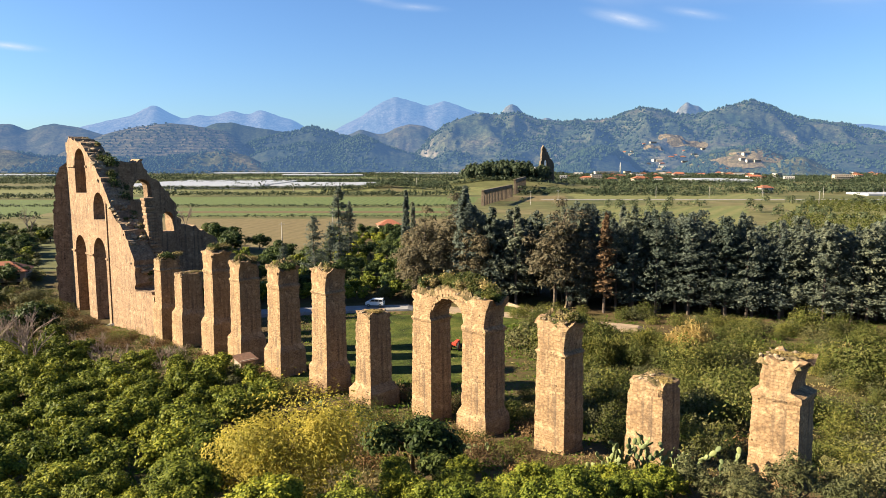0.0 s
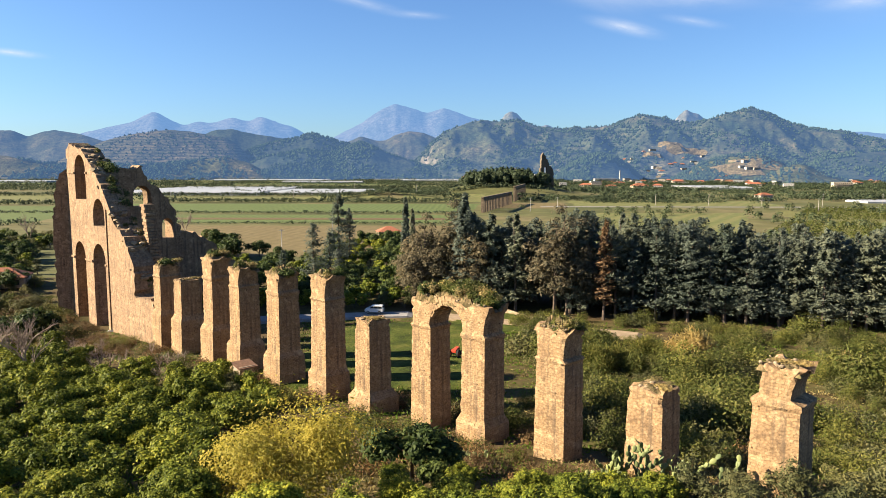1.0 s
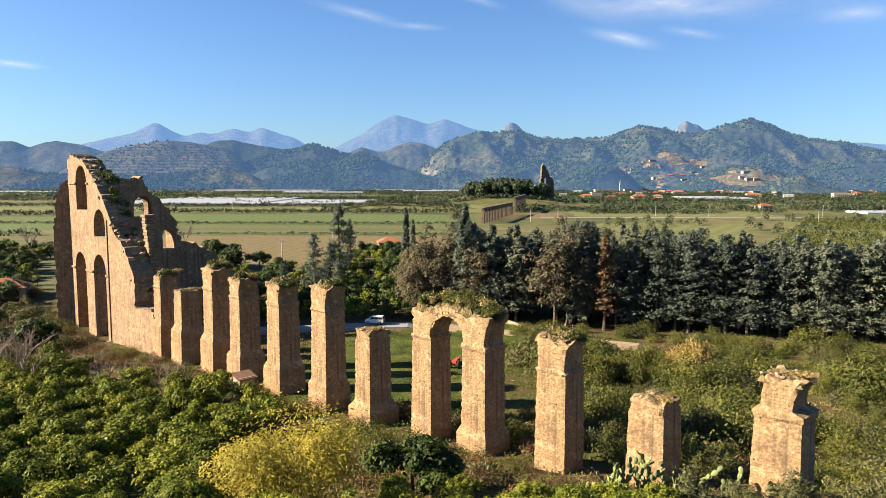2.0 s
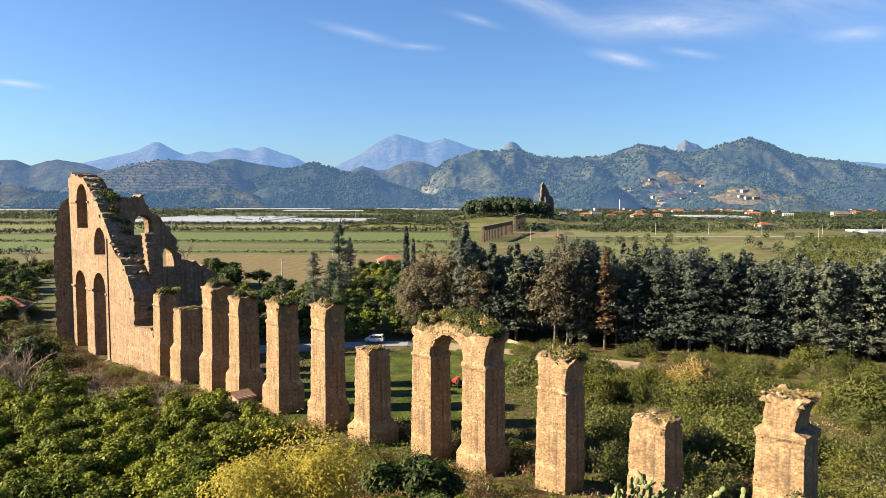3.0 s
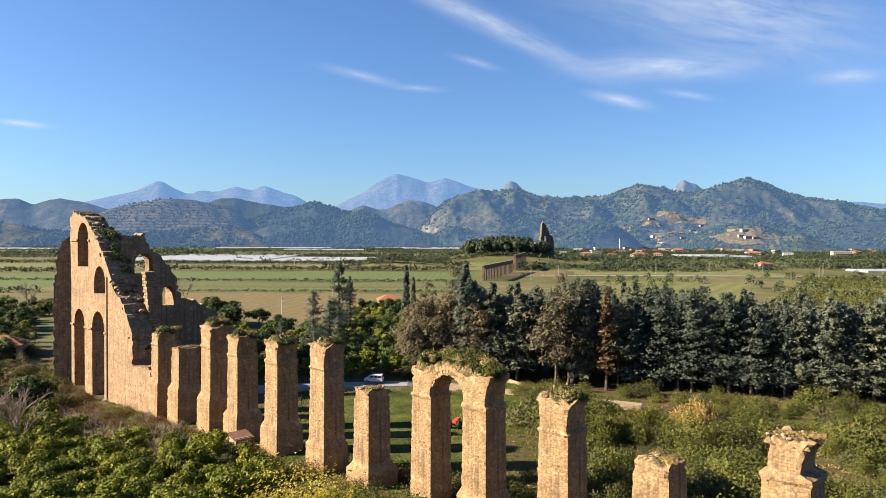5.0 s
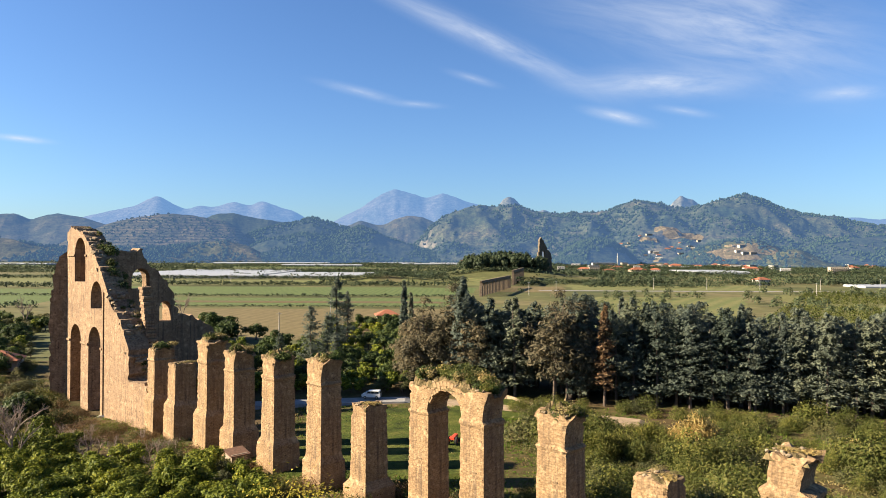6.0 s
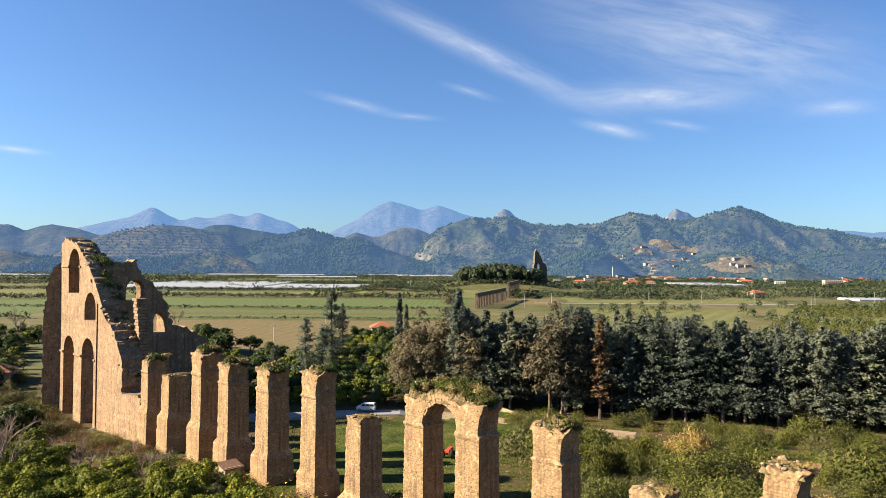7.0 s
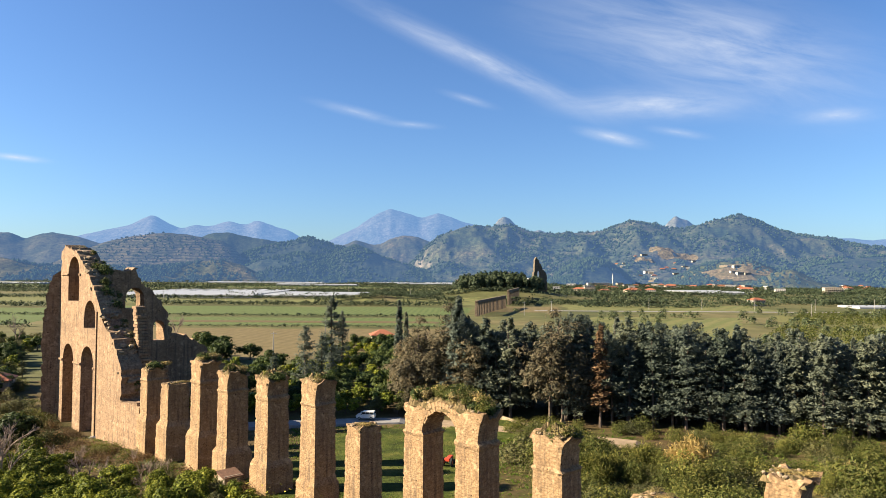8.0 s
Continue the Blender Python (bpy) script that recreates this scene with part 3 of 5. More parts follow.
# far trees glow with the same haze blue as their hillsides
HILLTREE = far_mat("hill_tree", [(0.3, (0.016, 0.03, 0.014)), (0.7, (0.036, 0.05, 0.022))], AIR_HAZE, 0.062, 0.02)

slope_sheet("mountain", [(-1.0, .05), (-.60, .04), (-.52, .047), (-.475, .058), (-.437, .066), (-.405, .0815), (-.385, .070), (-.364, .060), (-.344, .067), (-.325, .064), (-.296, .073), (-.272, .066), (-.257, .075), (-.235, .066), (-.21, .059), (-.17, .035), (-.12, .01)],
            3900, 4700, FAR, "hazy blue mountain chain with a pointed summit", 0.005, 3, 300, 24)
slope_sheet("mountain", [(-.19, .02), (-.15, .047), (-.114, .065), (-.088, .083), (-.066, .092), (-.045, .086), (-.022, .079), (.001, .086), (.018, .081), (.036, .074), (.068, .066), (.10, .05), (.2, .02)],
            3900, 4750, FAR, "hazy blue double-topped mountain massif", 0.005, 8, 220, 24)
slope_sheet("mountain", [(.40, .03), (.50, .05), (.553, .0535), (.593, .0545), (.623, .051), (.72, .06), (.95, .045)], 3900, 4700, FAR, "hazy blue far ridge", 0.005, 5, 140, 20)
slope_sheet("crag", [(.03, .02), (.066, .058), (.079, .066), (.088, .078), (.096, .0825), (.104, .079), (.115, .067), (.125, .058), (.135, .060), (.146, .063), (.16, .058), (.22, .03)], 3500, 3900, CRAG, "bare grey rock dome above woods", 0.008, 12, 170, 22, 2.0)
slope_sheet("crag", [(.26, .03), (.32, .06), (.330, .075), (.341, .085), (.350, .081), (.360, .078), (.372, .068), (.44, .04)], 3500, 3950, CRAG, "bare grey rock crag behind the hills", 0.008, 15, 150, 22, 2.0)
# nearer hills: the same painted haze, mostly with a weaker glow
FOOTHILL = far_mat("foothill", [(0.32, (0.03, 0.038, 0.018)), (0.48, (0.045, 0.046, 0.024)), (0.60, (0.075, 0.068, 0.036)), (0.70, (0.17, 0.13, 0.08))], AIR_HAZE, 0.055, 0.012)
PINEHILL = far_mat("pine_hill", [(0.34, (0.012, 0.02, 0.011)), (0.6, (0.028, 0.033, 0.018)), (0.74, (0.06, 0.054, 0.032))], AIR_HAZE, 0.070, 0.010)
MEADOWHILL = far_mat("meadow_hill", [(0.34, (0.035, 0.045, 0.02)), (0.55, (0.065, 0.07, 0.03)), (0.72, (0.15, 0.115, 0.065))], AIR_HAZE, 0.05, 0.014)


def terraced_mat():
    """Old terraces: thin dry bands along the contours of a scrub hill."""
    # the bands are base colour; the haze over them is blue emission
    mt = far_mat("terraced_hill", [(0.36, (0.028, 0.031, 0.02)), (0.55, (0.052, 0.047, 0.029)), (0.7, (0.085, 0.067, 0.043))], AIR_HAZE, 0.068, 0.009)
    tree = mt.node_tree
    bsdf = tree.nodes["Principled BSDF"]
    old = bsdf.inputs["Base Color"].links[0].from_socket
    pos = tree.nodes.new("ShaderNodeNewGeometry").outputs["Position"]
    w = tree.nodes.new("ShaderNodeTexWave")
    w.bands_direction = "Z"
    w.inputs["Scale"].default_value = 0.028
    w.inputs["Distortion"].default_value = 3.0
    w.inputs["Detail"].default_value = 3
    w.inputs["Detail Scale"].default_value = 0.4
    link(tree, pos, w.inputs["Vector"])
    link(tree, blend(tree, 0.75, old, ramp(tree, w.outputs["Fac"], [(0.2, (0.5, 0.55, 0.5)), (0.6, (1.2, 1.18, 1.1))]), "MULTIPLY"), bsdf.inputs["Base Color"])
    return mt


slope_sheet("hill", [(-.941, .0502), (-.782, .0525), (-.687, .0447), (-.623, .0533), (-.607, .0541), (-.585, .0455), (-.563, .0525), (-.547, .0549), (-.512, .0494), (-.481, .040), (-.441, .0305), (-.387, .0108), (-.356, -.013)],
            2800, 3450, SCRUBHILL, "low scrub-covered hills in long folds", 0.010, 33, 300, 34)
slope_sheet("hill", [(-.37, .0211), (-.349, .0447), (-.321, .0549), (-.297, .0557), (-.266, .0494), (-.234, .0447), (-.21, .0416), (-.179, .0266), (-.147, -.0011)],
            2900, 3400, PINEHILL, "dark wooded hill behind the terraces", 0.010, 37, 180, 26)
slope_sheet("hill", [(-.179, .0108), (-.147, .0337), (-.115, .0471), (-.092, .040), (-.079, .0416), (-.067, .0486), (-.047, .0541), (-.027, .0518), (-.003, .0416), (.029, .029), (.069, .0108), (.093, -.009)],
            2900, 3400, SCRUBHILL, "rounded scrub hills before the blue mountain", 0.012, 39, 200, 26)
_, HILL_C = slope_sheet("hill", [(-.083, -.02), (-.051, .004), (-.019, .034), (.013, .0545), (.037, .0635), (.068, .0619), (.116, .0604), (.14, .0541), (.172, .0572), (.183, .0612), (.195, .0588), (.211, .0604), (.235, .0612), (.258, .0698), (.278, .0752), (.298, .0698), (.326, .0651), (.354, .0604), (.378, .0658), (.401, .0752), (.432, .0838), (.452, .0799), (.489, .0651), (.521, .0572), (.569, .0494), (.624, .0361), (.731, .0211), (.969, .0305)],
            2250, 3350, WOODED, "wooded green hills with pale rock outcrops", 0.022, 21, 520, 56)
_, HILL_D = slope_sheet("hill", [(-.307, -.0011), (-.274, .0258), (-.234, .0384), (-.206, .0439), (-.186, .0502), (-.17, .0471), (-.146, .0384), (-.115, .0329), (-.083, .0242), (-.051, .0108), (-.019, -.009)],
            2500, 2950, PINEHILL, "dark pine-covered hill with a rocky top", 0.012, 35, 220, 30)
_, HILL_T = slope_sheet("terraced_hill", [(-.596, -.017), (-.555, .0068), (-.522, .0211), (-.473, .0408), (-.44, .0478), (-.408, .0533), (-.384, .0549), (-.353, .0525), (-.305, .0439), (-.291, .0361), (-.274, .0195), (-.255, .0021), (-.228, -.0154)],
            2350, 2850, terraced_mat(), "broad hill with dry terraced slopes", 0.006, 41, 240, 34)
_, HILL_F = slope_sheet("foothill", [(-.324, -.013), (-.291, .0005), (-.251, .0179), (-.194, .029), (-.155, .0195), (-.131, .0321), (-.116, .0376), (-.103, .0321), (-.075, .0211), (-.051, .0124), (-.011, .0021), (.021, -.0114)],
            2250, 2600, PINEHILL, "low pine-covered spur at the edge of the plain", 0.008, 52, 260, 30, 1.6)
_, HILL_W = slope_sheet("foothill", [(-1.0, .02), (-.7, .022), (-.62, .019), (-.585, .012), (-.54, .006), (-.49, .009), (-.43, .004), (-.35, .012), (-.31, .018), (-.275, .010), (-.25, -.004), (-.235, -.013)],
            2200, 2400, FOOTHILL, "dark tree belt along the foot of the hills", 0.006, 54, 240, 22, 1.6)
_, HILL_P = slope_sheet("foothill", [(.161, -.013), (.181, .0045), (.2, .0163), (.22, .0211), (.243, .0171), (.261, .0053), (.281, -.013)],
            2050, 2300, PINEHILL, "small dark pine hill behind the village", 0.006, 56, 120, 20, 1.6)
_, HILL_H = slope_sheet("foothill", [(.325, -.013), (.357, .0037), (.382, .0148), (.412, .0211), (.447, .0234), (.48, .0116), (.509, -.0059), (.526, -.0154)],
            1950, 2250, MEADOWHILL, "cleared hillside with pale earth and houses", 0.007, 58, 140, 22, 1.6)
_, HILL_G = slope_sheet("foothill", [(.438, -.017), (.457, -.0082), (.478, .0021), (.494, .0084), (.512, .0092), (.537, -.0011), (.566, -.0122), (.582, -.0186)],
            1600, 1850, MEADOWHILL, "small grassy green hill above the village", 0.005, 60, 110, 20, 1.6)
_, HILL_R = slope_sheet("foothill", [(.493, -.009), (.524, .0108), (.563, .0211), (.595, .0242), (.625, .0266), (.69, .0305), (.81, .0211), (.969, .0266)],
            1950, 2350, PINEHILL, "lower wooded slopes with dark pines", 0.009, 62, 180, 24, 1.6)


def hill_trees(name, grid, count, seed, lo, hi, label):
    """Countless far trees: small lopsided cones and domes strewn over a hillside."""
    r = np.random.default_rng(seed)
    nd, nk, _ = grid.shape
    v, f = [], []
    made = 0
    while made < count:
        j, i = r.uniform(0.5, nd - 3.2), r.uniform(0, nk - 1.01)
        ji, ii = int(j), int(i)
        p = grid[ji, ii] + (grid[ji + 1, ii] - grid[ji, ii]) * (j - ji) + (grid[ji, ii + 1] - grid[ji, ii]) * (i - ii)
        dens = noise.fractal((p[0] * 0.004, p[1] * 0.004, seed), 0.8, 2, 4)
        if dens < r.uniform(-0.35, 0.35):
            continue
        s = r.uniform(lo, hi)
        w = s * r.uniform(0.4, 0.75)
        o = len(v)
        a0 = r.uniform(0, 6.28)
        for q in range(5):
            a = a0 + q * 1.2566
            rr = w * r.uniform(0.75, 1.2)
            v.append((p[0] + rr * math.cos(a), p[1] + rr * math.sin(a), p[2] + s * r.uniform(0.2, 0.5)))
        v.append((p[0] + r.uniform(-.2, .2) * s, p[1], p[2] + s))
        v.append((p[0], p[1], p[2] - 2))
        for q in range(5):
            f.append((o + q, o + (q + 1) % 5, o + 5))
            f.append((o + (q + 1) % 5, o + q, o + 6))
        made += 1
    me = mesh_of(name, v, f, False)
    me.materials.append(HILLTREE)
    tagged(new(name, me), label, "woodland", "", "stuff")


hill_trees("hill_wood", HILL_F, 2600, 9, 5, 11, "dark pines on the low spur")
hill_trees("hill_wood", HILL_W, 2600, 10, 5, 11, "dark tree belt at the foot of the hills")
hill_trees("hill_wood", HILL_C, 9000, 5, 5, 12, "dark pines strewn over the far hillsides")
hill_trees("hill_wood", HILL_D, 2400, 6, 5, 11, "dark pines on the rocky hill")
hill_trees("hill_wood", HILL_T, 900, 16, 4, 8, "scattered scrub between the terraces")
hill_trees("hill_wood", HILL_P, 1500, 17, 8, 15, "dense dark pines on the small hill")
hill_trees("hill_wood", HILL_G, 160, 20, 5, 9, "trees on the small green hill")
hill_trees("hill_wood", HILL_H, 900, 18, 5, 10, "trees round the hillside clearings")
hill_trees("hill_wood", HILL_R, 2200, 19, 6, 12, "dark pines on the lower slopes")

# ---- the aqueduct ----
LINE = (-math.sqrt(0.5), math.sqrt(0.5))        # the way the arcade runs
FOOT = (26.75, 50.7)                            # sunny corner of its first pier
TURN = 135.0


def line_at(s, across=0.0):
    """A point s metres along the sunny face of the arcade, across metres behind it."""
    return FOOT[0] + LINE[0] * s + across * 0.7071, FOOT[1] + LINE[1] * s + across * 0.7071


def pier_mesh(height, w, dp, foot_h, foot_w, spring=None, scoop=(0.0, 0.0), seed=0, shelf=0.0, taper=0.25, ruin=0.0):
    """A masonry pier. Local x runs along the arcade from the sunny corner, y behind the sunny face is negative.
    foot_h: height of the thicker base; spring: height of the impost over which the arch began, scoop: how far it leans out on either side."""
    side = 7
    step = 0.3
    levels = int((height + 2) / step)
    rnd = random.Random(seed)
    v, f = [], []
    ring = []
    for k in range(levels + 1):
        z = -2 + k * step if k < levels else height
        grow = 0.0
        if z < foot_h:
            grow = foot_w * (1.0 if z < foot_h - 0.9 else (foot_h - z) / 0.9)
        thin = taper * max(0.0, min(1.0, (height - z) / height))
        lo, hi = -grow - thin * 0.5, w + grow + thin * 0.5
        near, far = -grow * 0.8 - thin * 0.4, dp + grow * 0.8 + thin * 0.4
        if spring and z > spring:
            q = min(3.0, z - spring)
            lean = 3.1 - math.sqrt(max(0.05, 3.1 ** 2 - q * q))
            lo += shelf - lean * scoop[0]
            hi -= shelf * 0.6 - lean * scoop[1]
        elif spring and z > spring - 0.5:
            lo -= 0.14
            hi += 0.14
            near -= 0.12
            far += 0.12
        jag = 0.045 + (0.16 if z > height - 1.2 else 0.0)
        pts = []
        for sd, (p, q) in enumerate((((lo, near), (hi, near)), ((hi, near), (hi, far)), ((hi, far), (lo, far)), ((lo, far), (lo, near)))):
            for t in range(side):
                u = t / side
                x, y = p[0] + (q[0] - p[0]) * u, p[1] + (q[1] - p[1]) * u
                n = noise.noise((x * 1.3 + seed * 9, y * 1.3, z * 1.3)) * 0.04 + noise.noise((x * 3.5, y * 3.5 + seed, z * 3.5)) * 0.045
                if t == 0:
                    n -= 0.02 + abs(rnd.gauss(0, jag))
                cx, cy = (lo + hi) / 2, (near + far) / 2
                dx, dy = x - cx, y - cy
                ln = math.hypot(dx, dy)
                zz = z
                if ruin and k == levels:
                    zz = z + ruin * noise.noise((x * 0.9 + seed, y * 0.9, 2.0))
                pts.append((x + dx / ln * n, -(y + dy / ln * n), zz + (rnd.uniform(-0.05, 0.05) if k < levels else rnd.uniform(-0.2, 0.1))))
        ring.append(len(v))
        v.extend(pts)
    n4 = side * 4
    for a, b in zip(ring, ring[1:]):
        for t in range(n4):
            f.append((a + t, b + t, b + (t + 1) % n4, a + (t + 1) % n4))
    o = ring[-1]
    v.append((w / 2, -dp / 2, height + 0.25))
    for t in range(n4):
        f.append((o + t, len(v) - 1, o + (t + 1) % n4))
    return mesh_of("shaft", v, f)


def stone_mesh(seed):
    rnd = random.Random(seed)
    bm = bmesh.new()
    bmesh.ops.create_icosphere(bm, subdivisions=1, radius=0.6)
    for q in bm.verts:
        q.co *= rnd.uniform(0.78, 1.15)
        q.co.z *= 0.7
    me = bm_mesh("stone", bm)
    me.materials.append(RUBBLE)
    return me


STONES = [stone_mesh(q) for q in range(5)]


def heap_stones(parent, x0, w, dp, z, count, seed, lo=0.18, hi=0.5, heap=0.5):
    """Loose stones heaped on a broken top, each its own part."""
    rnd = random.Random(seed)
    for q in range(count):
        x, y = rnd.uniform(0.15, w - 0.15), -rnd.uniform(0.15, dp - 0.15)
        s = rnd.uniform(lo, hi)
        mid = 1 - max(abs(x / w - 0.5), abs(-y / dp - 0.5)) * 2
        ob = part("stone", STONES[q % 5], None, parent)
        ob.location = (x0 + x, y, z + s * 0.2 + heap * mid * rnd.random())
        ob.rotation_euler = (rnd.uniform(-.5, .5), rnd.uniform(-.5, .5), rnd.uniform(0, 3))
        ob.scale = (s, s * rnd.uniform(.6, 1), s * rnd.uniform(.6, 1))


def core_mesh(x0, w, dp, z, rise, seed):
    """The broken rubble fill that crowns a pier: a lumpy, uneven dome."""
    n = 16
    v, f = [], []
    for j in range(n + 1):
        for i in range(n + 1):
            a, b = i / n * 2 - 1, j / n * 2 - 1
            edge = max(0.0, 1 - max(abs(a), abs(b)) ** 3)
            x, y = x0 + w * i / n, -dp * j / n
            q = noise.fractal((x * 1.1 + seed * 5, y * 1.1, seed), 0.8, 2.0, 4)
            v.append((x + 0.12 * noise.noise((y * 2, seed, 1)), y + 0.12 * noise.noise((x * 2, seed, 5)), z - 0.5 + edge ** 0.6 * (0.5 + rise * (0.65 + 0.9 * q))))
    for j in range(n):
        for i in range(n):
            k = j * (n + 1) + i
            f.append((k, k + n + 1, k + n + 2, k + 1))
    return mesh_of("rubble_core", v, f)


# along the line, foot of the shaft, top, width, depth, base height, base growth, impost, arch lean both ways, label
PIERS = [
    (0.0, 6.2, 17.1, 3.5, 3.2, 0.0, 0.0, 14.4, (0.62, 0.0), 0.75, "tall brown stone pier with a scooped broken arch spring"),
    (11.0, 4.6, 12.9, 3.4, 3.2, 0.0, 0.0, None, (0, 0), 0, "short broken stone pier with dry grass on top"),
    (21.2, 2.6, 16.6, 3.4, 3.1, 0.0, 0.2, 13.7, (0.35, 0.3), 0.2, "tall brown stone pier with an overgrown ragged head"),
    (31.5, 1.2, 17.4, 3.3, 3.2, 4.0, 0.4, 14.2, (0.4, 0.95), 0.2, "tall stone pier that carries the standing arch"),
    (39.8, 1.0, 17.0, 3.1, 3.2, 0.0, 0.0, 14.2, (0.95, 0.3), 0.2, "stone pier on the far side of the standing arch"),
    (50.9, 0.3, 12.9, 2.9, 3.5, 3.4, 0.7, None, (0, 0), 0, "broken flat-topped stone pier with dry grass"),
    (60.3, -0.4, 17.5, 3.3, 3.3, 5.2, 0.35, 14.6, (0.4, 0.35), 0.1, "tall stone pier with a bushy overgrown head"),
    (71.9, -0.6, 16.6, 3.3, 3.5, 5.6, 0.5, 14.0, (0.4, 0.5), 0.2, "tall stone pier on a stepped thicker base"),
    (83.5, -0.8, 16.2, 3.1, 3.6, 5.4, 0.5, 13.6, (0.5, 0.5), 0.2, "tall stone pier with shrubs on its head"),
    (92.5, -0.9, 17.2, 3.2, 3.4, 6.8, 0.55, 14.0, (0.4, 0.5), 0.1, "tall stone pier on a bulging stepped base"),
    (104.4, -1.0, 12.0, 3.0, 3.9, 6.6, 0.55, None, (0, 0), 0, "broken flat-topped stone pier on a stepped base"),
    (113.2, -1.2, 13.9, 3.0, 4.0, 6.6, 0.4, 12.0, (0.4, 0.3), 0.2, "squat stone pier joined to the tower wall"),
]
for n, (s, z0, z1, w, dp, fh, fw, imp, scoop, shelf, label) in enumerate(PIERS):
    x, y = line_at(s)
    ob = thing("aqueduct_pier", (x, y, z0), label, "pier", "piers of the aqueduct", turn=TURN)
    part("shaft", pier_mesh(z1 - z0, w, dp, fh, fw, imp - z0 if imp else None, scoop, n + 1, shelf, 0.35, 0.75 if imp else 0.5), STONE, ob)
    part("rubble_core", core_mesh(0.05, w - 0.1, dp - 0.1, z1 - z0, 1.15 if imp and n else 0.35, n + 3), CORE, ob, "weathered rubble with moss")
    heap_stones(ob, 0, w, dp, z1 - z0, 40 if imp and n else 14, n + 40, heap=0.7 if imp else 0.2)


ax, ay = line_at(31.5)
arch = thing("aqueduct_arch", (ax, ay, 0), "ragged stone arch overgrown with shrubs between two piers", "arch", turn=TURN)
rnd = random.Random(4)
WEDGE = box_mesh("voussoir", (0, 0, 0), (1, 1, 1), 0.06)
WEDGE.materials.append(STONE)
for r0, r1 in ((2.55, 3.1), (3.11, 3.65)):
    for dpt in range(3):
        for i in range(15):
            a = math.pi * (0.12 + 0.76 * (i + 0.5) / 15)
            rr = (r0 + r1) / 2 + rnd.uniform(-0.08, 0.08)
            vo = part("voussoir", WEDGE, None, arch)
            vo.matrix_basis = Matrix.Translation((5.75 + rr * math.cos(a), -(0.55 + dpt * 1.02), 14.3 + rr * math.sin(a))) @ Matrix.Rotation(-(a - math.pi / 2), 4, "Y") @ Matrix.Diagonal((math.pi * 0.76 * rr / 15 * 0.98, 1.0 + rnd.uniform(-.06, .1), (r1 - r0) * rnd.uniform(0.92, 1.1), 1))
part("rubble_core", core_mesh(0.8, 9.6, 3.0, 17.5, 1.3, 31), CORE, arch, "weathered rubble with moss")
heap_stones(arch, 1.6, 8.0, 3.2, 17.5, 100, 77, 0.2, 0.6, 0.9)


def ragged(outline, step, amp, seed, keep_low=True):
    """An outline cut into short stretches and roughened like a broken edge."""
    rnd = random.Random(seed)
    res = []
    for (a, b), (c, d) in zip(outline, outline[1:] + outline[:1]):
        n = max(1, int(math.hypot(c - a, d - b) / step))
        for k in range(n):
            t = k / n
            j = amp if (b + (d - b) * t) > 1.0 else 0.0
            res.append((a + (c - a) * t + rnd.uniform(-j, j), b + (d - b) * t + rnd.uniform(-j, j)))
    return res


def arch_hole(c, sill, spring, half, n=10, seed=1):
    """An arched opening: jambs up to the spring, then a half round."""
    rnd = random.Random(seed)
    pts = [(c - half, sill), (c + half, sill)]
    z = sill + 1.0
    while z < spring:
        pts.append((c + half + rnd.uniform(-.08, .08), z))
        z += 1.0
    pts += [(c + half * math.cos(math.pi * k / n), spring + half * 1.05 * math.sin(math.pi * k / n)) for k in range(n + 1)]
    z -= 1.0
    while z > sill + 0.5:
        pts.append((c - half + rnd.uniform(-.08, .08), z))
        z -= 1.0
    return pts


def wall_mesh(name, outline, holes, thick):
    """A wall of given outline with openings that go right through; local x along, z up, y from 0 to -thick."""
    from mathutils.geometry import tessellate_polygon
    loops = [outline] + holes
    flat = [p for lp in loops for p in lp]
    tris = tessellate_polygon([[Vector((p[0], p[1], 0)) for p in lp] for lp in loops])
    n = len(flat)
    v = [(p[0], 0, p[1]) for p in flat] + [(p[0], -thick, p[1]) for p in flat]
    f = [tuple(t) for t in tris] + [tuple(i + n for i in reversed(t)) for t in tris]
    o = 0
    for lp in loops:
        m = len(lp)
        for i in range(m):
            a, b = o + i, o + (i + 1) % m
            f.append((a, b, b + n, a + n))
        o += m
    bm = bmesh.new()
    vs = [bm.verts.new(c) for c in v]
    for q in f:
        try:
            bm.faces.new([vs[i] for i in q])
        except ValueError:
            pass
    bmesh.ops.recalc_face_normals(bm, faces=bm.faces)
    return bm_mesh(name, bm)

tx, ty = line_at(116.5)
tower = thing("water_tower_ruin", (tx, ty, -5), "tall ruined stone water tower with arched openings and broken edges", "ruin", turn=TURN)
front = [(47.6, 0), (46.6, 22), (46.0, 41.5), (43.5, 42.8), (36.0, 41.3), (28.6, 36.5), (23.3, 32.0), (19.0, 26.2), (13.0, 22.6), (8.9, 17.6), (9.0, 11.4), (0, 11.8), (0, 0)]
holes = [arch_hole(37.4, 30.2, 36.6, 3.5, 10, 1), arch_hole(27.0, 24.6, 27.2, 3.3, 10, 2), arch_hole(40.0, 0.9, 16.8, 3.5, 10, 3), arch_hole(28.0, 0.9, 16.9, 3.7, 10, 4)]
wm = part("front_wall", wall_mesh("front_wall", ragged(front, 0.7, 0.38, 5), holes, 4.2), STONE_TOWER, tower)


def courses(c0, c1, z, dp=0.3):
    bm = bmesh.new()
    box(bm, ((c0 + c1) / 2, dp / 2 - 0.02, z), (c1 - c0, dp, 0.45), None, 0.08)
    return bm


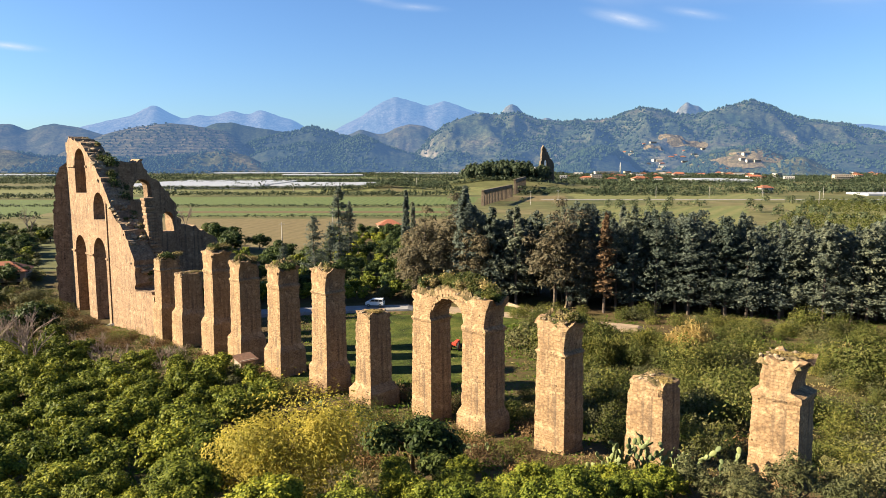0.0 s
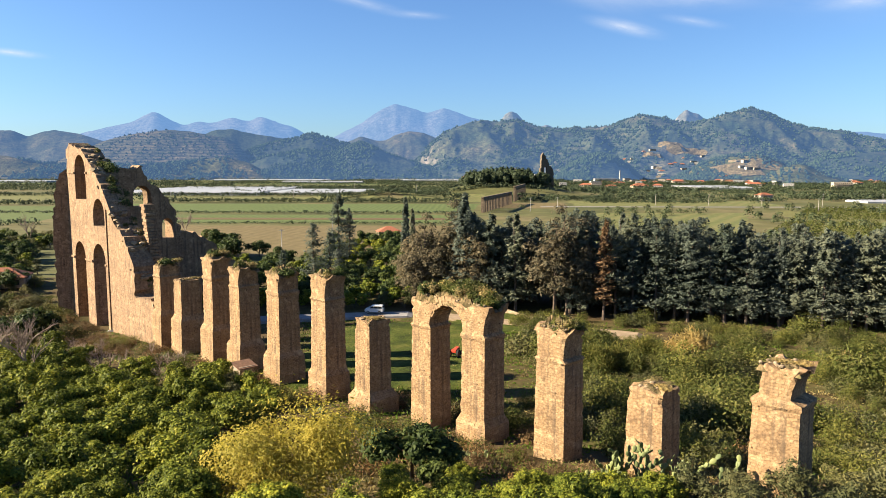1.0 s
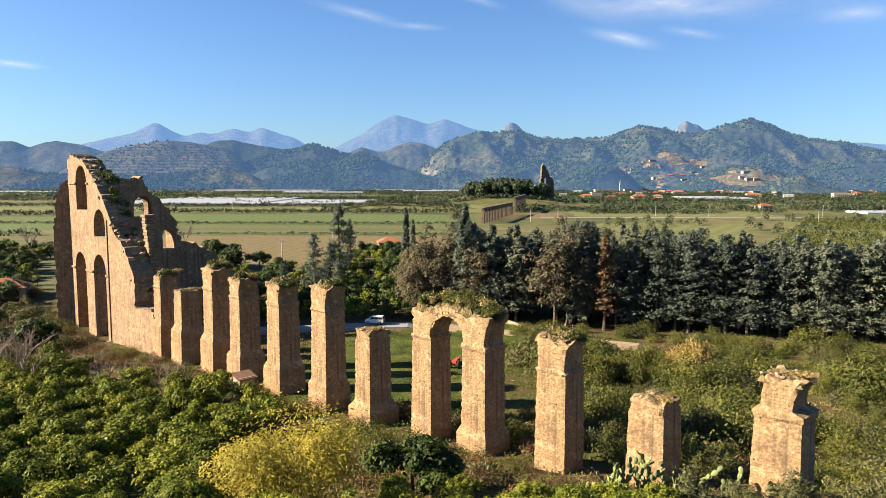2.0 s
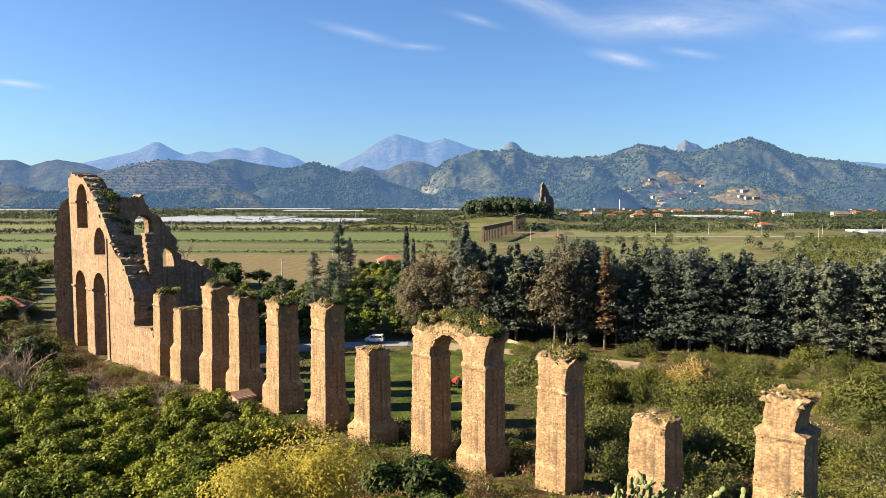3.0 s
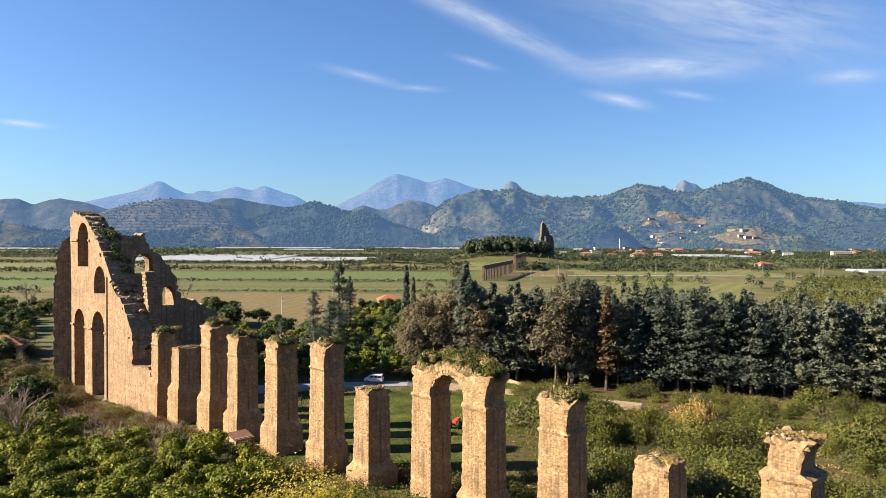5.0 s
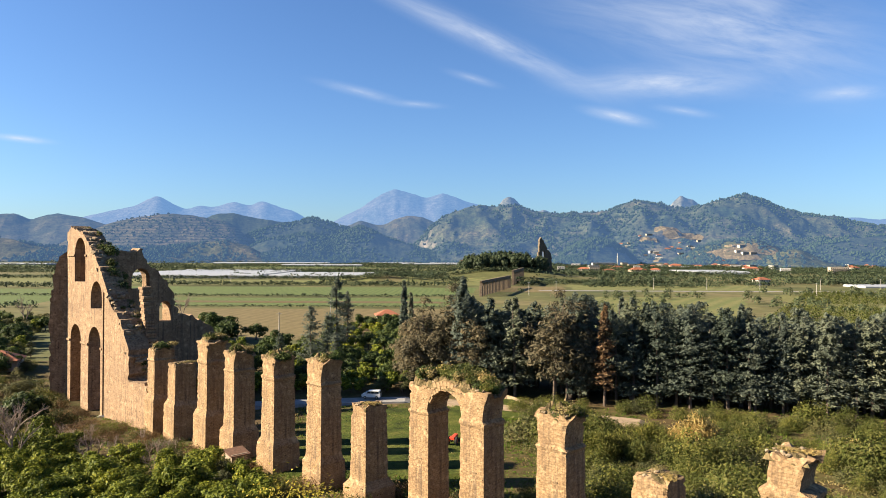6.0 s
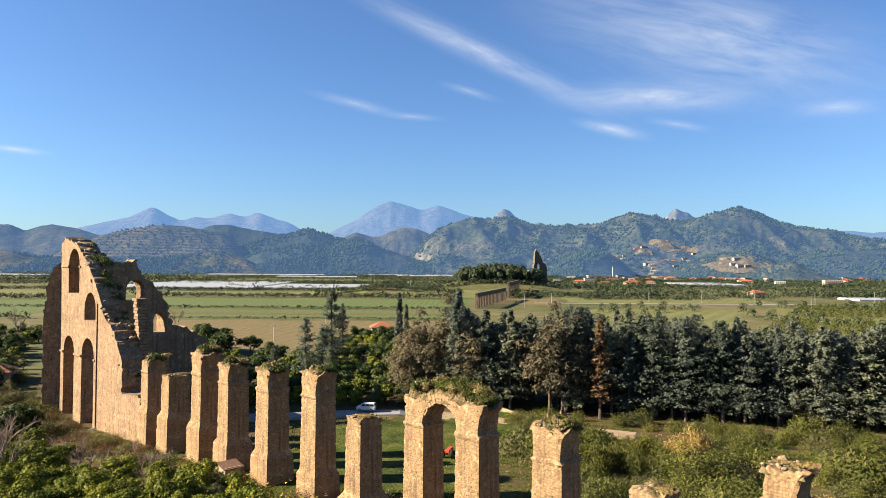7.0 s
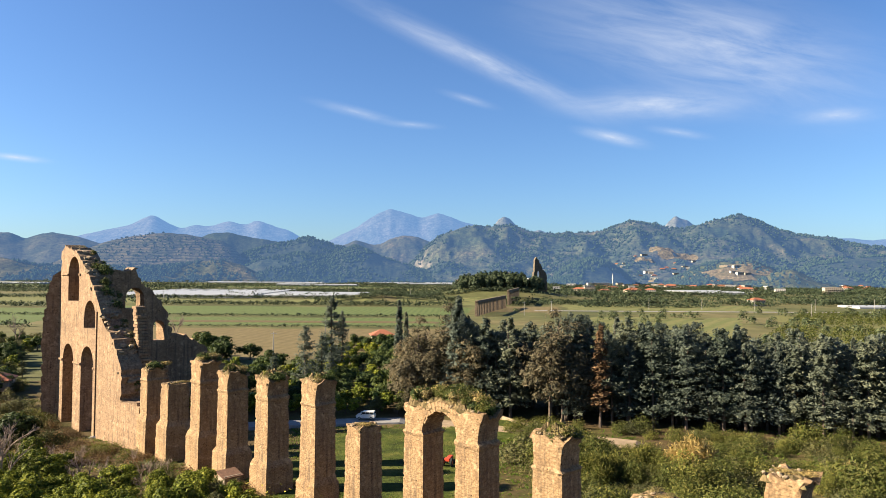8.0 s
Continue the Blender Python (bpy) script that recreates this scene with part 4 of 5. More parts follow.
for c0, c1, z in ((23.2, 24.2, 16.4), (31.8, 36.4, 16.6), (43.6, 46.0, 16.6), (40.9, 45.5, 36.2), (33.0, 33.8, 36.2)):
    part("impost", courses(c0, c1, z), STONE_TOWER, tower)
bm = bmesh.new()
for c0, z0, z1 in ((22.6, 0.5, 28.5),):
    box(bm, (c0, 0.1, (z0 + z1) / 2), (0.5, 0.3, z1 - z0), None, 0.1)
part("pilaster", bm, STONE_TOWER, tower)
wing_x, wing_y = line_at(163.2)
wing = part("wing_wall", wall_mesh("wing_wall", ragged([(0, 0), (-4.4, 0), (-4.6, 24), (-3.6, 33), (-2.2, 36.5), (-0.6, 37.5), (0, 37)], 0.9, 0.3, 9), [], 3.4), STONE_TOWER, tower)
wing.matrix_basis = tower.matrix_basis.inverted() @ pose(wing_x + 0.5, wing_y + 3.2, -5, 0, 0, 12)
back_wall = part("ramp_wall", wall_mesh("ramp_wall", ragged([(-2, 0), (-2, 36), (7.8, 36.7), (9.3, 33.5), (13.3, 30.4), (16.1, 26), (17.4, 20.4), (21.3, 19.9), (25.4, 17.7), (34, 11.0), (34, 0)], 0.8, 0.55, 8),
                 [arch_hole(7.7, 27.3, 29.8, 2.3, 8, 6), arch_hole(14.0, 19.3, 22.6, 1.5, 8, 7)], 3.6), STONE_TOWER, tower)
back_wall.matrix_basis = tower.matrix_basis.inverted() @ pose(-75.8 - 0.8 * 3.6, 160.3 + 0.6 * 3.6, -4, 0, 0, 53.13)
rnd = random.Random(12)
for k in range(26):
    part("stair_block", box_mesh("stair_block", (10.0 + (k % 2) * 0.35 + k * 0.14, -5.2, 14 + k * 0.62), (2.0 + rnd.uniform(-.3, .3), 2.2, 0.58), 0.1), STONE_TOWER, tower)

# broken masonry stepping down the ramp
rnd = random.Random(31)
for q in range(150):
    t = rnd.random()
    a = float(np.interp(t, (0, 0.2, 0.4, 0.6, 0.8, 1), (45, 36.0, 28.6, 19.0, 13.0, 9.1)))
    z = float(np.interp(t, (0, 0.2, 0.4, 0.6, 0.8, 1), (42.6, 41.2, 36.3, 26.0, 22.4, 14.5)))
    sz = rnd.uniform(0.6, 1.7)
    ob = part("stone", STONES[q % 5], None, tower)
    ob.location = (a - rnd.uniform(-0.2, 0.9), -rnd.uniform(0.3, 4.0), z + rnd.uniform(-0.9, 0.25))
    ob.rotation_euler = (rnd.uniform(-.4, .4), rnd.uniform(-.4, .4), rnd.uniform(0, 3))
    ob.scale = (sz, sz * rnd.uniform(.6, 1), sz * rnd.uniform(.6, 1))

# ---- trees and shrubs ----
# citrus
CIT = []
for q in range(3):
    p, n = crown_points(4.6, 2.8, 9500, 30, 0.08, 0.34, 0.06, 0.5)
    CIT.append(tree_kind("citrus_tree", "dense dark green citrus tree with glossy leaves", "tree", leaf_cards("crown", p, n, rng.uniform(0.07, 0.14, len(p)), 0.62), CITRUS, trunk_mesh(2.6, 0.14), "citrus trees of the grove"))
LOWCIT = []
for q in range(2):
    p, n = crown_points(4.8, 2.9, 3400, 28, 0.08, 0.36, 0.08, 0.6)
    LOWCIT.append(tree_kind("citrus_tree", "dark green citrus tree in a grove", "tree", leaf_cards("crown", p, n, rng.uniform(0.10, 0.21, len(p)), 0.65), CITRUS, trunk_mesh(2.6, 0.16, 3), "citrus trees of the farther grove"))
p, n = crown_points(5.2, 3.3, 1000, 30, 0.08, 0.34, 0.06)
FARCIT = tree_kind("fruit_tree", "green fruit tree in the grove behind the lane", "tree", leaf_cards("crown", p, n, rng.uniform(0.22, 0.42, len(p)), 0.75), CITRUS, trunk_mesh(2.6, 0.16, 3), "fruit trees behind the lane")
count = 0
for y in np.arange(37, 126, 4.5):
    for x in np.arange(-86, 4, 4.7):
        xx, yy = x + rng.uniform(-1.1, 1.1) + (y % 8.2 > 4) * 2.1, y + rng.uniform(-1, 1)
        across = ((xx - FOOT[0]) + (yy - FOOT[1])) * 0.7071
        if across > -5.5 or abs(xx) > 0.72 * yy + 4 or (xx > -17 and yy > 43) or (xx > -20 and yy > 60):
            continue
        if yy > 102 and xx > -0.53 * yy:
            continue
        proto = CIT[count % 3] if yy < 50 else LOWCIT[count % 2]
        plant(proto, xx, yy, rng.uniform(0.72, 1.2), None, 0.2)
        count += 1
for x, y, s in ((-3, 46, 0.75), (0.5, 50, 0.7), (4, 47, 0.7), (7, 50, 0.62), (10.5, 51, 0.66), (13.5, 52, 0.6), (16, 49, 0.6), (-2, 41, 0.8), (2, 45, 0.8), (6, 46.5, 0.8), (8.8, 48.5, 0.78), (12, 48.6, 0.78), (15, 47.2, 0.75), (18, 51.2, 0.5), (4, 43, 0.9), (9, 44, 0.9), (13, 44, 0.85), (-3.5, 52.5, 0.7), (1.5, 53, 0.6)):
    plant(CIT[count % 3], x, y, s, None, 0.3)
    count += 1

# golden willow bush and its dark neighbours
p, n = crown_points(8.6, 5.4, 13000, 44, 0.0, 0.40, 0.10)
p2, n2 = sprig_points(8.6, 4.8, 240, 26, 0.9)
p, n = np.concatenate([p, p2]), np.concatenate([n, n2])
gold = tree_kind("golden_bush", "large yellow-green willow bush with fine leaves", "bush", leaf_cards("crown", p, n, rng.uniform(0.08, 0.17, len(p)), 0.42), GOLDEN, bare_mesh(7.0, 4, 3, 0.6, 0.02), "willow bushes")
plant(gold, -10.6, 47.5, 1.1, 0, 1.1)
p, n = crown_points(5.2, 2.9, 3600, 26, 0.05, 0.36)
dark = tree_kind("evergreen_tree", "dark glossy evergreen tree before the piers", "tree", leaf_cards("crown", p, n, rng.uniform(0.14, 0.28, len(p))), DARKLEAF, trunk_mesh(3, 0.15), "dark evergreens")
plant(dark, -2.6, 57.5, 1.25, 0, 0.3)
plant(dark, 0.2, 56, 0.8, 70, 0.3)

# scrub on the bank
SCR = []
for q in range(4):
    p, n = sprig_points((2.4, 2.8, 2.2, 3.4)[q], (2.4, 2.2, 2.8, 1.9)[q], 52, 25)
    SCR.append(tree_kind(("shrub", "shrub", "grey_shrub", "tall_shrub")[q], "olive-green scrub bush on the bank", "shrub", leaf_cards("crown", p, n, rng.uniform(0.08, 0.19, len(p)), 0.4), (SCRUB, SCRUB, OLIVE, SCRUB)[q], bare_mesh(1.8, 2, q, 0.7, 0.02), "scrub bushes on the bank"))
k = 0
for y in np.arange(56, 150, 3.9):
    for x in np.arange(-2, 108, 3.9):
        xx, yy = x + rng.uniform(-1.9, 1.9), y + rng.uniform(-1.9, 1.9)
        across = ((xx - FOOT[0]) + (yy - FOOT[1])) * 0.7071
        edge = 163 - 0.30 * (xx - 11) - 9
        if across < 5.6 or xx > 0.70 * yy + 3 or yy > edge + 3 or (xx < 15 and yy > 92) or rng.random() < 0.05:
            continue
        lush = noise.noise((xx * 0.07, yy * 0.07, 4.0))
        if lush < -0.28:
            continue
        plant(SCR[k % 4], xx, yy, rng.uniform(0.7, 1.2) * (1.0 + 1.5 * max(0.0, lush)), None, 0.25)
        k += 1

# brambles and low growth at the foot of the piers
BRAM = []
for q in range(3):
    p, n = sprig_points(1.9, 2.0, 46, 15)
    BRAM.append(tree_kind("bramble", ("dry brown bramble at the foot of the piers", "low green bush beside the piers", "dry brown bramble on bare earth")[q], "shrub", leaf_cards("crown", p, n, rng.uniform(0.08, 0.2, len(p)), 0.25), (BROWN, SCRUB, BROWN)[q], bare_mesh(1.8, 2, q + 5, 0.8, 0.014), "brambles", TWIG))
for q in range(96):
    s = rng.uniform(24, 128)
    x, y = line_at(s, rng.uniform(-5.5, -1.6) if q % 3 else rng.uniform(4.2, 7))
    plant(BRAM[q % 3], x, y, rng.uniform(0.6, 1.2) * (1.3 if 36 < s < 62 else 1), None, 0.15)
for x, y, s in ((-8.5, 62, 1.5), (-10.5, 65, 1.5), (-6.5, 60, 1.3), (-13, 67, 1.3), (30, 63, 1.5), (32.5, 62, 1.2), (20, 60, 1.1), (7.5, 58, 1.0), (9, 56.5, 0.9), (5, 60.5, 0.9), (10.5, 60, 0.8), (13, 59, 0.9), (3, 63, 0.9), (0, 65, 1.0), (-3, 66.5, 1.1), (6.5, 56, 0.9), (15.5, 58, 0.8), (24, 53, 0.9)):
    plant(BRAM[0], x, y, s, None, 0.15)
for q in range(44):
    x, y = rng.uniform(-84, -48), rng.uniform(104, 138)
    if x + y < 74 - 5 and x > -0.68 * y:
        plant(BRAM[(0, 1, 2)[q % 3]], x, y, rng.uniform(0.7, 1.3), None, 0.15)

# the wood
FIR = []
for q in range(4):
    p, n = conifer_points(22, (4.6, 5.6, 5.0, 6.2)[q], 128, 21, (0.30, 0.1, 0.35, 0.0)[q], 0.15, (0.6, 0.42, 0.5, 0.35)[q])
    FIR.append(tree_kind("conifer", "tall dark green conifer at the edge of the wood", "tree", leaf_cards("crown", p, n, rng.uniform(0.24, 0.54, len(p)), 0.45), CONIFER, trunk_mesh(21, 0.32, 0), "conifers of the wood"))
p, n = conifer_points(18, 1.5, 120, 18, -0.8, 0.05, 0.5)
CYP = tree_kind("cypress", "slim dark green pointed cypress", "tree", leaf_cards("crown", p, n, rng.uniform(0.3, 0.6, len(p)), 0.5), CONIFER, trunk_mesh(17, 0.25, 0), "cypresses")
p, n = conifer_points(21, 2.8, 130, 18, 0.3, 0.2, 0.55)
DEAD = tree_kind("dead_conifer", "rust-brown dead conifer among green ones", "tree", leaf_cards("crown", p, n, rng.uniform(0.3, 0.6, len(p)), 0.4), RUST, trunk_mesh(20.5, 0.28, 0), "dead conifers")
GUM = []
for q in range(2):
    p, n = crown_points(25, 6.8, 8500, 70, 0.02, 0.34, 0.12)
    GUM.append(tree_kind("gum_tree", "tall gum tree with tan-green drooping foliage", "tree", leaf_cards("crown", p, n, rng.uniform(0.22, 0.55, len(p)), 0.35), EUCA, trunk_mesh(19, 0.4, 6, 0.16), "gum trees"))
k = 0
for row in range(6):
    for x in np.arange(4, 122, 3.5):
        xx = x + rng.uniform(-1.6, 1.6) + (row % 2) * 2.5
        yy = 163 - 0.30 * (xx - 11) + row * 4.6 + rng.uniform(-1.6, 1.6)
        if abs(xx - 24) < 4 and row < 3 or (abs(xx - 36.5) < 2 and row < 2):
            continue
        h = (np.interp(xx, (4, 6, 10, 22, 30, 55, 80, 120), (27.5, 26.5, 22.5, 22.5, 24, 22.5, 21, 21)) - row * 0.3) * rng.uniform(0.78, 1.06)
        plant(FIR[k % 4], xx, yy, h / 22.5, None, 0.3)
        k += 1
for x, y, s in ((60, 168, 0.95), (66, 160, 0.9), (83, 158, 0.95), (93, 156, 1.0), (97, 158, 0.95), (78, 162, 0.9)):
    plant(CYP, x, y, s * 1.05, None, 0.3)
plant(DEAD, 35.6, 152.5, 1.04, 20, 0.3)
for q, (x, y, s) in enumerate(((25.5, 157, 1.1), (29.5, 159.5, 1.04), (-4.5, 168, 0.98), (-7, 174, 0.8), (2.5, 172, 1.12), (8, 163.5, 0.85), (92, 146, 0.72))):
    plant(GUM[q % 2], x, y, s, None, 0.3)
for x, y, h in ((-34.9, 235, 25.5), (-37, 200, 18), (-33, 204, 15), (-29.5, 197, 11), (-45, 196, 11), (-32, 239, 20)):
    plant(FIR[int(abs(x)) % 4], x, y, h / 22, None, 0.3)
plant(CYP, -12.0, 228, 1.32, 0, 0.3)
plant(CYP, -10.0, 233, 1.1, 0, 0.3)

# grove behind the lane
ROUND = []
for q in range(2):
    p, n = crown_points(8, 4.6, 1900, 30, 0.1, 0.34)
    ROUND.append(tree_kind("round_tree", "round dark green tree behind the lane", "tree", leaf_cards("crown", p, n, rng.uniform(0.25, 0.5, len(p))), DARKLEAF, trunk_mesh(4.5, 0.25), "trees behind the lane"))
k = 0
for y in np.arange(168, 306, 7.2):
    for x in np.arange(-92, -2, 6.6):
        xx, yy = x + rng.uniform(-2, 2), y + rng.uniform(-2, 2)
        if xx < -0.42 * yy + 12 or (yy > 238 and -0.30 * yy < xx < -0.16 * yy) or yy + 0.9 * abs(xx + 30) > 330:
            continue
        proto = ROUND[k % 2] if rng.random() < 0.35 else FARCIT
        plant(proto, xx, yy, rng.uniform(0.7, 1.1), None, 0.3)
        k += 1
for x, y, s in ((-83, 262, 1.5), (-78, 258, 1.35), (-88, 268, 1.4), (-70, 266, 1.0), (-20, 282, 1.2), (-14, 300, 1.2), (-34, 300, 1.0)):
    plant(ROUND[k % 2], x, y, s, None, 0.3)
    k += 1
OLV = []
for q in range(2):
    p, n = crown_points(5.0, 2.9, 2300, 26, 0.1, 0.34)
    OLV.append(tree_kind("olive_tree", "grey-green olive tree with small leaves", "tree", leaf_cards("crown", p, n, rng.uniform(0.10, 0.22, len(p)), 0.35), OLIVE, trunk_mesh(2.6, 0.2), "olive trees"))
for x, y, s in ((-14, 166, 0.9), (-9, 165, 0.8), (-19, 170, 0.7), (-31, 97, 0.85), (-35, 100, 0.8), (-29, 92, 0.7), (-39, 104, 0.8), (-26, 88, 0.6), (18, 47, 0.8), (22, 48, 0.85), (25.5, 47.5, 0.9), (29, 49, 0.8), (32, 48, 0.9), (21, 44, 0.8), (27, 44, 0.8)):
    plant(OLV[k % 2], x, y, s, None, 0.3)
    k += 1
# west of the tower
for y in np.arange(128, 330, 6.5):
    for x in np.arange(-240, -80, 6.2):
        xx, yy = x + rng.uniform(-4, 4), y + rng.uniform(-4, 4)
        if xx > -0.535 * yy - 8 or xx < -0.72 * yy - 6:
            continue
        plant((OLV[0], FARCIT, ROUND[1], OLV[1], SCR[3])[k % 5], xx, yy, rng.uniform(0.7, 1.2), None, 0.3)
        k += 1

for q in range(110):
    y = rng.uniform(104, 180)
    x = -y * rng.uniform(0.545, 0.72)
    plant((SCR[q % 4], BRAM[q % 3])[q % 2], x, y, rng.uniform(0.7, 1.5), None, 0.2)
for q in range(26):
    s = rng.uniform(118, 160)
    x, y = line_at(s, rng.uniform(-7, -2))
    plant(BRAM[(0, 2, 1)[q % 3]], x, y, rng.uniform(0.6, 1.2), None, 0.15)

BARE = []
for q in range(3):
    ob = thing("bare_tree", (0, 0, -500), "leafless grey-brown tree with fine twigs", "tree", "bare trees")
    part("trunk", bare_mesh(12, 5, q + 11, 0.6, 0.021), TWIG, ob)
    BARE.append(ob)
for q, (x, y, s) in enumerate(((-62.5, 103, 1.0), (-65.5, 107, 1.25), (-69, 104, 1.1), (-60, 112, 0.6), (-47, 106, 0.45), (-44, 103, 0.42), (-51, 109, 0.45), (-56, 112, 0.5), (-41, 100, 0.42), (-74, 118, 0.8), (-80, 122, 0.8))):
    plant(BARE[q % 3], x, y, s, None, 0.2)
for q in range(16):
    x, y = rng.uniform(-72, -38), rng.uniform(100, 126)
    if x + y < 70 and x > -0.60 * y:
        plant(BARE[q % 3], x, y, rng.uniform(0.28, 0.5), None, 0.2)
for q in range(9):
    plant(BARE[q % 3], -178 + q * 7.5, 300 + (q * 37 % 23), 1.15, None, 0.2, tall=1.3)

# plants on the masonry
TUFT = []
for q in range(3):
    p, n = sprig_points(1.4, 1.2, 34, 16)
    ob = thing("wall_shrub", (0, 0, -500), "small green shrub rooted in old masonry", "shrub", "plants on the ruins", data=leaf_cards("wall_shrub", p, n, rng.uniform(0.08, 0.2, len(p)), 0.4), mat=(SCRUB, DARKLEAF, STRAW)[q])
    TUFT.append(ob)
for n, (s, z0, z1, w, dp, fh, fw, imp, *_r) in enumerate(PIERS):
    bushy = imp and n > 1
    for q in range(15 if bushy else 5):
        # growth hangs over the shaded side and the back
        x, y = line_at(s + rng.uniform(-0.1, w * 0.75), rng.uniform(0.5, dp + 0.1))
        kind = (0, 1, 2, 1, 1, 0)[q % 6] if bushy else 2
        plant(TUFT[kind], x, y, rng.uniform(0.5, 1.0) * (1.0 if bushy else 0.75), None, 0, z1 + (rng.uniform(-0.5, 0.35) if bushy else 0.1), tall=0.85 if bushy else 0.4)
for q in range(26):
    x, y = line_at(31.8 + (q * 1.2) % 10.6, rng.uniform(0.2, 3.2))
    plant(TUFT[(0, 1, 0, 2)[q % 4]], x, y, rng.uniform(0.6, 1.15), None, 0, 17.4 + 0.9 * math.sin(((q * 1.2) % 10.6) / 10.6 * math.pi))
for q in range(62):
    t = (q + rng.uniform(-0.4, 0.4)) / 61
    s = 116.5 + np.interp(t, (0, 0.2, 0.4, 0.6, 0.8, 1), (45, 36.0, 28.6, 19.0, 13.0, 9.1))
    z = -5 + np.interp(t, (0, 0.2, 0.4, 0.6, 0.8, 1), (43, 41.3, 36.5, 26.2, 22.6, 14))
    x, y = line_at(s - 0.3, rng.uniform(1.8, 4.6))
    lush = 1.5 if 0.3 < t < 0.55 else 0.85
    plant(TUFT[(1, 2, 1, 0, 1, 1)[q % 6]], x, y, rng.uniform(0.6, 1.15) * lush, None, 0, z - rng.uniform(0.5, 1.6))

# ---- far growth on the plain ----


def far_growth(name, spots, mat, label, card=1.0, per=26, category="trees"):
    """Many far bushes or trees in one sheet of leaves: spots are x, y, height, half width."""
    ps, ns, ss = [], [], []
    for x, y, h, w in spots:
        d = unit(per)
        d[:, 2] = np.abs(d[:, 2])
        q = d * [w, w, h * 0.5] * rng.uniform(0.6, 1.05, (per, 1)) + [x, y, float(ground_z(x, y)) + h * 0.45]
        q[: per // 4, 2] -= h * 0.3
        ps.append(q)
        ns.append(d + unit(per) * 0.4)
        ss.append(np.full(per, card) * rng.uniform(0.5, 1.0, per) * (h / 5) ** 0.6)
    me = leaf_cards(name, np.concatenate(ps), np.concatenate(ns), np.concatenate(ss), 0.6)
    me.materials.append(mat)
    return tagged(new(name, me), label, category, "", "stuff")


def hedge_spots(x0, y0, x1, y1, step, h, w):
    n = int(math.hypot(x1 - x0, y1 - y0) / (step * 0.55))
    return [(x0 + (x1 - x0) * t / n + rng.uniform(-1, 1) * w * 0.5, y0 + (y1 - y0) * t / n + rng.uniform(-1, 1) * w * 0.6, h * rng.uniform(0.6, 1.3), w * rng.uniform(0.7, 1.3)) for t in range(n)]


spots = []
for a in ((-300, 705, 20, 712, 3, 5, 4), (-230, 427, 25, 430, 5, 1.6, 2.5), (-340, 530, 20, 534, 4, 2.2, 3), (-720, 872, 120, 884, 3, 5, 5), (-520, 410, -240, 415, 4, 4, 4), (-700, 650, -360, 655, 3, 5, 4), (-130, 760, 30, 800, 3, 6, 6)):
    spots += hedge_spots(*a)
for _ in range(80):
    y = rng.uniform(1050, 2250)
    x0 = rng.uniform(-0.75, 0.6) * y
    ln = rng.uniform(80, 520)
    spots += hedge_spots(x0, y, x0 + ln, y + rng.uniform(-8, 8), 5, rng.uniform(3, 9), rng.uniform(3, 7))
for _ in range(120):
    y = rng.uniform(700, 2100)
    x0 = rng.uniform(0.10, 0.7) * y
    spots += hedge_spots(x0, y, x0 + rng.uniform(20, 110), y + rng.uniform(-12, 12), 3.4, rng.uniform(3, 8), rng.uniform(3, 6))
for _ in range(2600):
    y = rng.uniform(700, 2300)
    x = rng.uniform(-0.75, 0.75) * y
    if noise.noise((x * 0.008, y * 0.008, 5)) > (-0.12 if x > 0.08 * y else 0.30):
        spots.append((x, y, rng.uniform(4, 11), rng.uniform(4, 9)))
for _ in range(620):
    y = rng.uniform(780, 1500)
    x = y * rng.uniform(0.13, 0.66)
    if noise.noise((x * 0.011, y * 0.011, 15)) > -0.1:
        spots.append((x, y, rng.uniform(4, 9), rng.uniform(4, 8)))
# scrub-covered mounds beside the fields
for cx, cy, rx, ry in ((-62, 830, 34, 26), (-28, 890, 26, 22), (-85, 900, 26, 20), (150, 800, 50, 30), (95, 760, 40, 24)):
    for _ in range(60):
        a, q = rng.uniform(0, 6.28), rng.random() ** 0.5
        spots.append((cx + rx * q * math.cos(a), cy + ry * q * math.sin(a), rng.uniform(2.5, 6), rng.uniform(3, 6)))
far_growth("far_trees", spots, HAZYLEAF, "hedges and scattered trees across the plain", 1.2, 20)
rows_sp, wild = [], []
for r in range(60):
    for t in range(62):
        x, y = 95 + r * 6.6 + t * 3.6, 232 + t * 6.0 + rng.uniform(-1.2, 1.2)
        gap = noise.noise((x * 0.015, y * 0.015, 2))
        if y < 600 and x < 0.78 * y and x > 0.36 * y + 26 and gap > -0.22:
            rows_sp.append((x + rng.uniform(-1, 1), y, rng.uniform(2.2, 4.2), rng.uniform(2.4, 3.8)))
far_growth("orchard", rows_sp, SCRUB, "low yellow-green orchard bushes in rows", 0.75, 34, "orchard")
for _ in range(620):
    y = rng.uniform(190, 640)
    x = rng.uniform(0.02, 0.75) * y + 12
    if noise.noise((x * 0.012, y * 0.012, 8)) > 0.16 or y < 240:
        wild.append((x, y, rng.uniform(3, 8), rng.uniform(2.5, 4.5)))
far_growth("far_thicket", wild, HAZYLEAF, "dark thickets behind the wood and along the road", 0.9, 60, "trees")
pines = []
for _ in range(110):
    t = rng.random()
    pines.append((28 + t * 108 + rng.uniform(-4, 4), 915 + rng.uniform(-28, 28), rng.uniform(13, 21), rng.uniform(4, 7)))
far_growth("pine_grove", pines, HAZYLEAF, "dark pine grove on a low rise", 1.0, 150, "trees")

# ---- buildings ----


